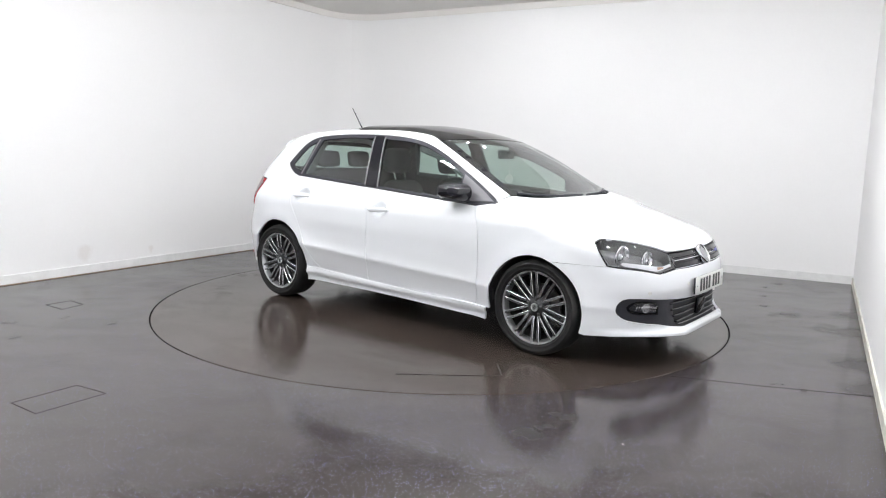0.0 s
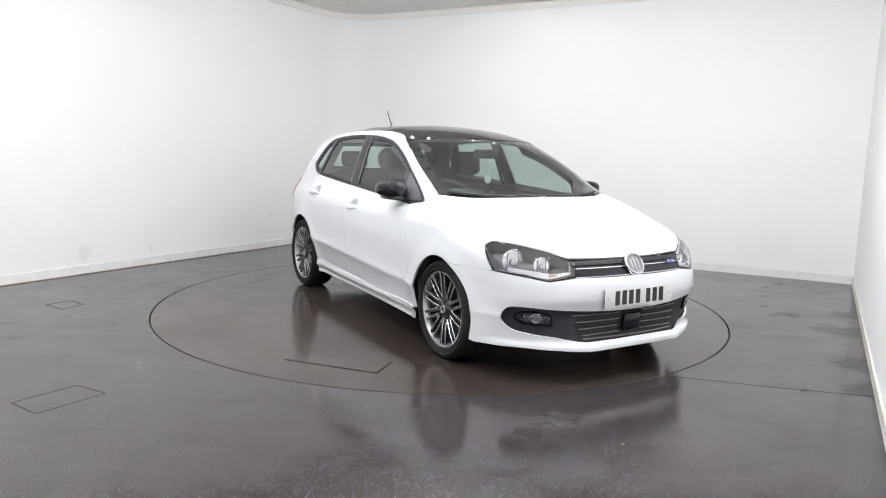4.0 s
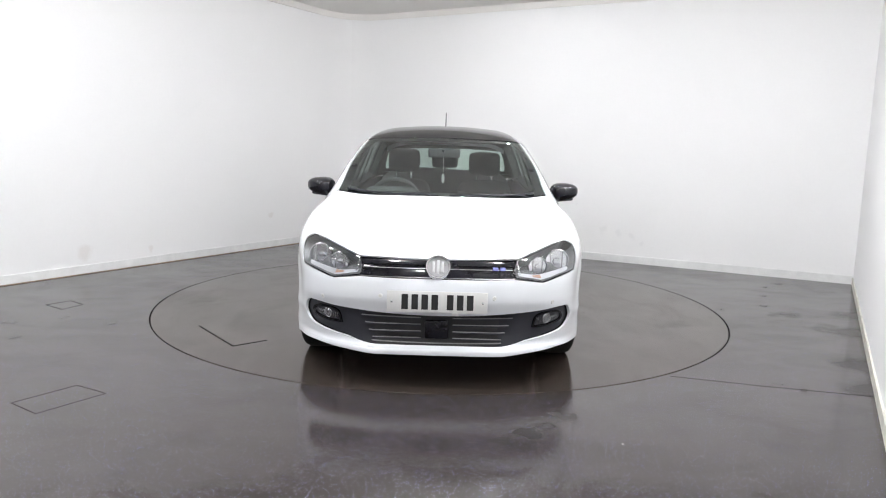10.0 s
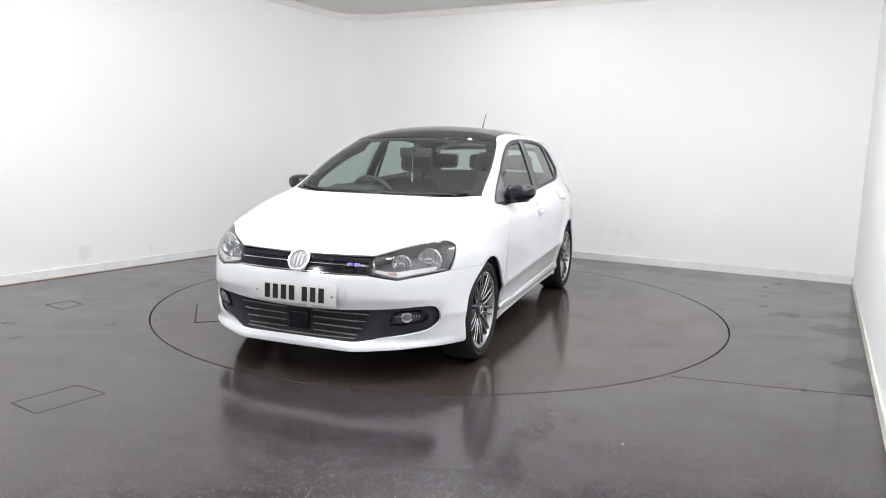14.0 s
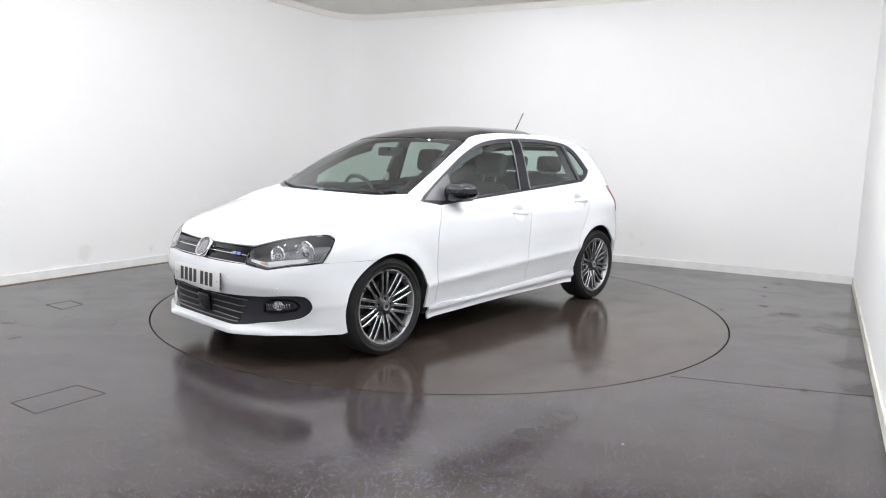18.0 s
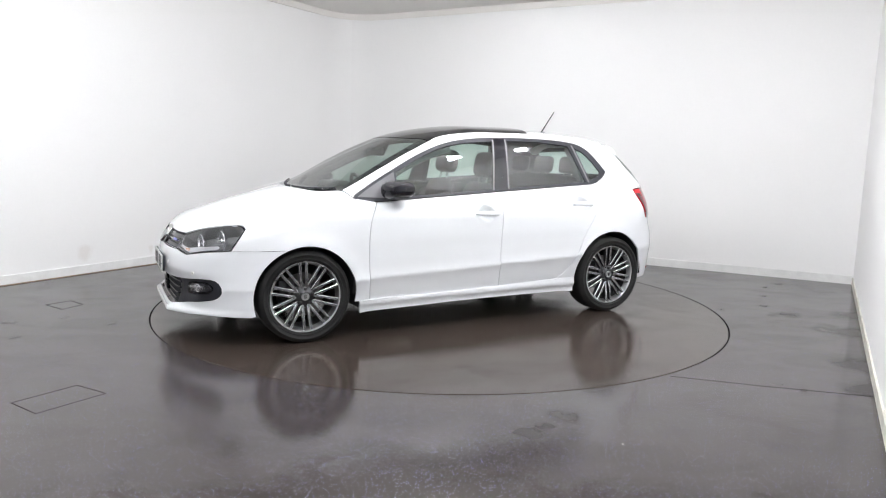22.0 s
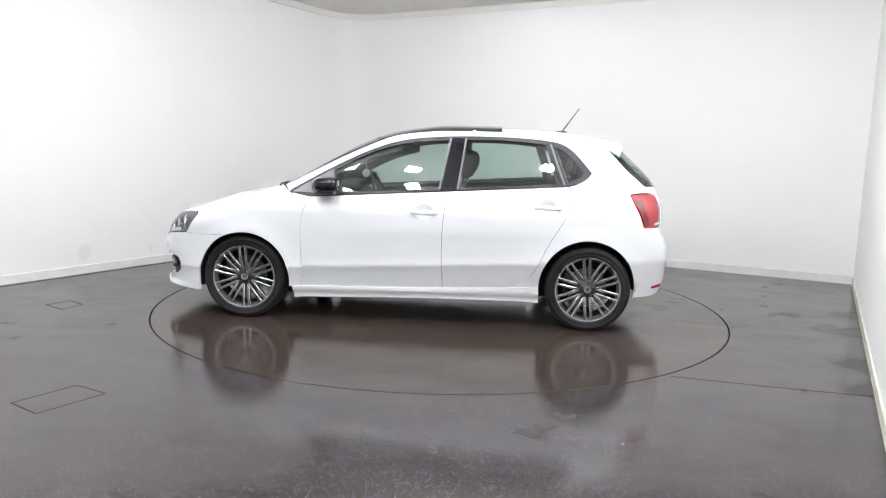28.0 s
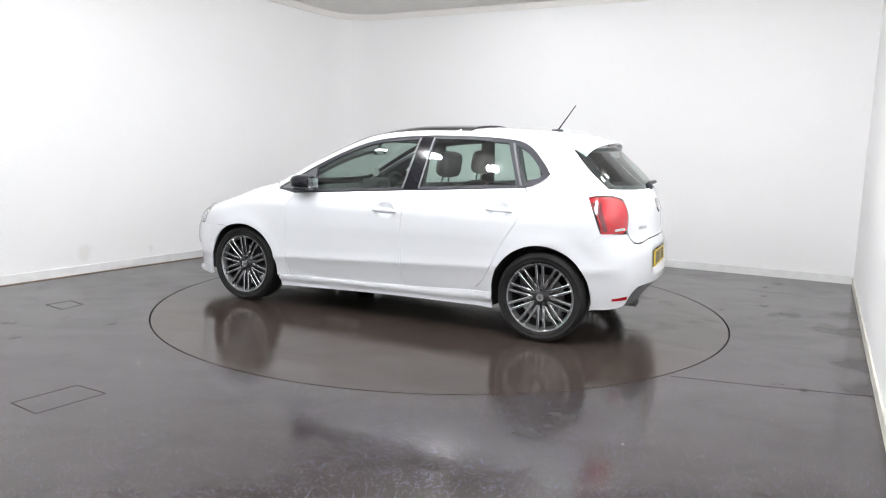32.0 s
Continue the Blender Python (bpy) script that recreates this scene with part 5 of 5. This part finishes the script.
    for y in (0.475, 0.405):
        part("exhaust_pipe", lathe_bm([(0.024, 0.0), (0.028, -0.004), (0.028, -0.16), (0.025, -0.16), (0.024, -0.01)], 24, "x", closed=True), M_STEEL, car, "round steel exhaust tailpipe", at=Matrix.Translation((-1.805, y, 0.272)) @ Matrix.Rotation(math.pi, 4, "Z"))
    part("exhaust_box", box_bm((0.24, 0.40, 0.10), (-1.62, 0.22, 0.375), 0.045), M_STEEL, car, "dull steel exhaust silencer")


def build_top_details():
    # antenna
    part("antenna_base", box_bm((0.085, 0.034, 0.020), (-1.075, 0, 1.414), 0.008), M_PLASTIC, car)
    part("antenna", tube_bm([(-1.080, 0, 1.420), (-1.143, 0, 1.510), (-1.206, 0, 1.600)], 0.0058, 8, taper=0.0036), M_PLASTIC, car, "black whip antenna leaning rearward")
    # wipers, parked
    for y0, y1, name in ((-0.62, -0.02, "wiper"), (0.05, 0.60, "wiper")):
        pts = []
        for i in range(9):
            y = y0 + (y1 - y0) * i / 8
            p, n = surface("t", 1.118 - 0.17 * (y / 0.65) ** 2, y, 0.006)
            pts.append(p)
        blade = part(name, tube_bm(pts, 0.0055, 8), M_PLASTIC, car, "black wiper parked under the windscreen")
        p, n = surface("t", 1.125 - 0.1 * (y1 / 0.65) ** 2, y1 - 0.05, 0.004)
        part("wiper_arm", tube_bm([p, (p + pts[6]) / 2 + Vector((0, 0, 0.006)), pts[5]], 0.007, 8), M_PLASTIC, blade)


def build_under():
    """Underbody, wheel housings and linings behind the shut lines."""
    pan = [(1.86, 0.52), (1.62, 0.60), (1.60, 0.53), (0.87, 0.53), (0.85, 0.74), (-0.86, 0.74), (-0.88, 0.53), (-1.50, 0.53)]
    pan = pan + [(x, -y) for x, y in reversed(pan)]
    part("underbody", slab_bm(pan, 0.185, 0.30), M_INNER, car, "dark undershield", smooth=False)
    part("boot_well", box_bm((0.32, 1.1, 0.16), (-1.66, 0, 0.47), 0.03), M_INNER, car)
    part("engine_bay_block", box_bm((0.80, 0.72, 0.40), (1.36, 0, 0.46), 0.03), M_INNER, car)
    for c in (ARCH_F, ARCH_R):
        for s in (1, -1):
            b = bmesh.new()
            rows = []
            for i in range(25):
                a = radians(-4 + 188 * i / 24)
                x, z = c[0] + (c[2] + 0.006) * math.cos(a), c[1] + (c[2] + 0.006) * math.sin(a)
                rows.append([b.verts.new((x, y * s, z)) for y in (0.49, 0.62, 0.785)])
            for p, q in zip(rows, rows[1:]):
                for k in range(2):
                    b.faces.new((p[k], p[k + 1], q[k + 1], q[k]))
            b.faces.new([r[0] for r in rows])
            part("wheel_housing", b, M_INNER, car)
    lining = [("s", 0.90, 0.28, "c"), ("s", 0.90, 0.86, "c"), ("s", 0.3, belt(0.3) - 0.012), ("s", -1.06, belt(-1.06) - 0.012, "c"), ("s", -1.09, 0.90), ("s", -1.0, 0.68, "c"), ("s", -0.86, 0.40), ("s", -0.83, 0.28, "c")]
    skin("door_lining", lining, ROUND, (M_DASH, M_DASH), car, 0.06, raise_by=-0.050, thick=0.02, mirror=True)
    cap = [("s", 0.70, belt(0.70) + 0.016, "c"), ("s", 0.0, belt(0) + 0.016), ("s", -1.06, belt(-1.06) + 0.016, "c"), ("s", -1.06, belt(-1.06) - 0.03, "c"), ("s", 0.0, belt(0) - 0.03), ("s", 0.70, belt(0.70) - 0.03, "c")]
    skin("door_cap", cap, ROUND, (M_DASH, M_DASH), car, 0.05, raise_by=-0.015, thick=0.05, mirror=True)
    trim = [("s", -1.12, 0.95, "c"), ("s", -1.46, 1.0, "c"), ("s", -1.62, 0.97, "c"), ("s", -1.62, 0.70, "c"), ("s", -1.12, 0.70, "c")]
    skin("boot_lining", trim, ROUND, (M_DASH, M_DASH), car, 0.05, raise_by=-0.045, thick=0.01, mirror=True)
    part("boot_floor", box_bm((0.60, 1.0, 0.03), (-1.45, 0, 0.72), 0.01), M_INNER, car)
    part("parcel_shelf", box_bm((0.46, 1.08, 0.02), (-1.42, 0, 0.93), 0.008), M_FABRIC, car)
    part("jack_point", box_bm((0.30, 0.16, 0.05), (0.52, 0.50, 0.17), 0.015), M_STEEL, car)


def build_interior():
    b = bmesh.new()
    prof = [(1.02, 0.62), (1.02, 0.915), (0.90, 0.935), (0.76, 0.930), (0.66, 0.900), (0.61, 0.84), (0.63, 0.74), (0.70, 0.62)]
    rows = []
    for y in (-0.70, -0.64, -0.35, 0.0, 0.35, 0.64, 0.70):
        k = 1 - 0.10 * (abs(y) / 0.7) ** 3
        rows.append([b.verts.new((0.62 + (x - 0.62) * k, y, 0.62 + (z - 0.62) * k)) for x, z in prof])
    for p, q in zip(rows, rows[1:]):
        for i in range(8):
            b.faces.new((p[i], p[(i + 1) % 8], q[(i + 1) % 8], q[i]))
    b.faces.new(rows[0])
    b.faces.new(rows[-1])
    dash = part("dashboard", b, M_DASH, car, "dark grained dashboard")
    part("binnacle", box_bm((0.20, 0.36, 0.10), (0.66, -0.36, 0.935), 0.045, seg=4), M_DASH, dash)
    part("centre_console", box_bm((0.30, 0.26, 0.34), (0.58, 0, 0.72), 0.04), M_DASH, dash)
    # steering wheel on the right-hand side
    m = Matrix.Translation((0.43, -0.345, 0.872)) @ Matrix.Rotation(radians(-66), 4, "Y")
    ring = bmesh.new()
    loops = []
    for i in range(40):
        a = 2 * math.pi * i / 40
        loops.append([ring.verts.new(((0.178 + 0.016 * math.cos(c)) * math.cos(a), (0.178 + 0.016 * math.cos(c)) * math.sin(a), 0.016 * math.sin(c))) for c in (2 * math.pi * k / 8 for k in range(8))])
    for i in range(40):
        p, q = loops[i], loops[(i + 1) % 40]
        for k in range(8):
            ring.faces.new((p[k], p[(k + 1) % 8], q[(k + 1) % 8], q[k]))
    steer = part("steering_wheel", ring, M_DASH, car, "black three-spoke steering wheel", at=m)
    part("steering_boss", lathe_bm([(0.0, 0.02), (0.05, 0.018), (0.075, 0.0), (0.06, -0.05), (0.0, -0.06)], 24, "z"), M_DASH, steer)
    for a in (90, -90, 180):
        part("steering_spoke", box_bm((0.13, 0.035, 0.016), (0.11, 0, -0.004), 0.006), M_ALLOY, steer, at=Matrix.Rotation(radians(a), 4, "Z"))
    part("steering_column", tube_bm([(0.43, -0.355, 0.89), (0.70, -0.355, 0.80)], 0.045, 16), M_DASH, car)
    # seats
    def cushion(size, at, tilt, parent, name, puff=0.0):
        bb = bmesh.new()
        bmesh.ops.create_uvsphere(bb, u_segments=28, v_segments=18, radius=1.0)
        for v in bb.verts:
            q = [math.copysign(abs(k) ** 0.6, k) for k in v.co]
            r = (abs(q[0]) ** 2.4 + (abs(q[1]) ** 5 + abs(q[2]) ** 5) ** 0.48) ** (1 / 2.4)
            v.co = Vector([k / max(r, 1e-6) * w / 2 for k, w in zip(q, size)])
        m2 = Matrix.Translation(at) @ Matrix.Rotation(radians(tilt), 4, "Y")
        return part(name, bb, M_FABRIC, parent, at=m2)

    for y in (0.337, -0.337):
        seat = cushion((0.50, 0.48, 0.16), (0.05, y, 0.50), -6, car, "front_seat")
        tagged(seat, "dark cloth front seat with a raised headrest")
        inv = seat.matrix_basis.inverted()
        for o in (cushion((0.13, 0.46, 0.54), (-0.235, y, 0.745), -14, seat, "backrest"), cushion((0.155, 0.262, 0.195), (-0.345, y, 1.142 + (0.015 if y < 0 else 0)), -10, seat, "headrest")):
            o.matrix_basis = inv @ o.matrix_basis
        for dy in (-0.06, 0.06):
            o = part("headrest_post", tube_bm([(-0.300, y + dy, 0.97), (-0.338, y + dy, 1.12)], 0.007, 8), M_CHROME, seat)
            o.matrix_basis = inv @ o.matrix_basis
        for dy in (-0.19, 0.19):
            o = cushion((0.15, 0.09, 0.38), (-0.19, y + dy, 0.73), -14, seat, "side_bolster")
            o.matrix_basis = inv @ o.matrix_basis
        # belt
        s = 1 if y > 0 else -1
        part("seat_belt", box_bm((0.045, 0.004, 0.34), (-0.30, 0.655 * s, 1.10), 0.001, Euler((radians(20 * s), 0, 0)).to_matrix()), M_FABRIC, car)
    bench = cushion((0.48, 1.24, 0.18), (-0.78, 0, 0.52), -6, car, "rear_seat")
    tagged(bench, "dark cloth rear bench with three headrests")
    inv = bench.matrix_basis.inverted()
    o = cushion((0.13, 1.22, 0.60), (-1.04, 0, 0.78), -16, bench, "rear_backrest")
    o.matrix_basis = inv @ o.matrix_basis
    for y in (0.36, 0.0, -0.36):
        o = cushion((0.08, 0.25, 0.14), (-1.125, y, 1.150), -8, bench, "rear_headrest")
        o.matrix_basis = inv @ o.matrix_basis
        for dy in (-0.05, 0.05):
            o = part("headrest_post", tube_bm([(-1.105, y + dy, 1.04), (-1.12, y + dy, 1.10)], 0.006, 8), M_CHROME, bench)
            o.matrix_basis = inv @ o.matrix_basis
    # mirror and hanging tag
    rear = part("rear_view_mirror", box_bm((0.03, 0.235, 0.066), (0.455, 0.005, 1.226), 0.012, Euler((0, radians(-8), radians(8))).to_matrix(), seg=3), M_PLASTIC, car, "dark interior mirror")
    part("mirror_stem", tube_bm([(0.465, 0.0, 1.24), (0.492, 0.0, 1.256)], 0.012, 10), M_PLASTIC, rear)
    part("mirror_face", box_bm((0.002, 0.22, 0.054), (0.438, 0.003, 1.224), 0.0005, Euler((0, radians(-8), radians(8))).to_matrix()), M_CHROME, rear)
    tag = part("air_freshener", lathe_bm([(0.0, 0.003), (0.031, 0.003), (0.033, 0.0), (0.031, -0.003), (0.0, -0.003)], 28, "x"), M_PAPER, car, "oval white hanging card", at=Matrix.Translation((0.4926, 0.0, 1.045)) @ Matrix.Rotation(radians(106), 4, "Z"))
    part("string", tube_bm([(0, 0, 0.033), (0, 0, 0.15)], 0.0016, 6), M_PAPER, tag)


def build_trim_strips():
    """Bright edges of the window channels and the line of the front lip."""
    for low, high, w in (((-0.160, belt(-0.16) + 0.014), (-0.226, 1.328), 0.012), ((-0.290, belt(-0.29) + 0.014), (-0.336, 1.334), 0.012), ((-1.040, belt(-1.04) + 0.014), (-0.940, 1.306), 0.014)):
        pts = [("s", low[0], low[1], "c"), ("s", high[0], high[1], "c"), ("s", high[0] - w, high[1], "c"), ("s", low[0] - w, low[1], "c")]
        skin("window_channel", pts, ROUND, (M_CHANNEL, M_CHANNEL), car, 0.03, raise_by=0.004, thick=0.004, mirror=True, label="dark grey window channel strip")
    strip("front_splitter", WRAP_F, "f", -0.715, 0.715, lambda y: 0.184 + 0.022 * (abs(y) / 0.7) ** 3, lambda y: 0.213 - 0.002 * (abs(y) / 0.7) ** 3, M_PAINT, 0.005, n=16, thick=0.012, label="white splitter lip along the bumper foot")


build_trim_strips()
build_headlamps()
build_front()
build_handles()
build_mirrors()
build_rear()
build_top_details()
build_under()
build_interior()


def settle_car():
    """Moves the car's parts so that its base point is the table's axis."""
    for o in car.children:
        o.matrix_basis = SHIFT @ o.matrix_basis


settle_car()


def motions():
    """The table and the car on it turn together, evenly."""
    rows = [(float(t), pose(0, 0, 0, 0, 0, TURN_AT_9 + TURN_RATE * (t - 9))) for t in range(33)]
    walk(table, rows)
    walk(car, rows)


motions()
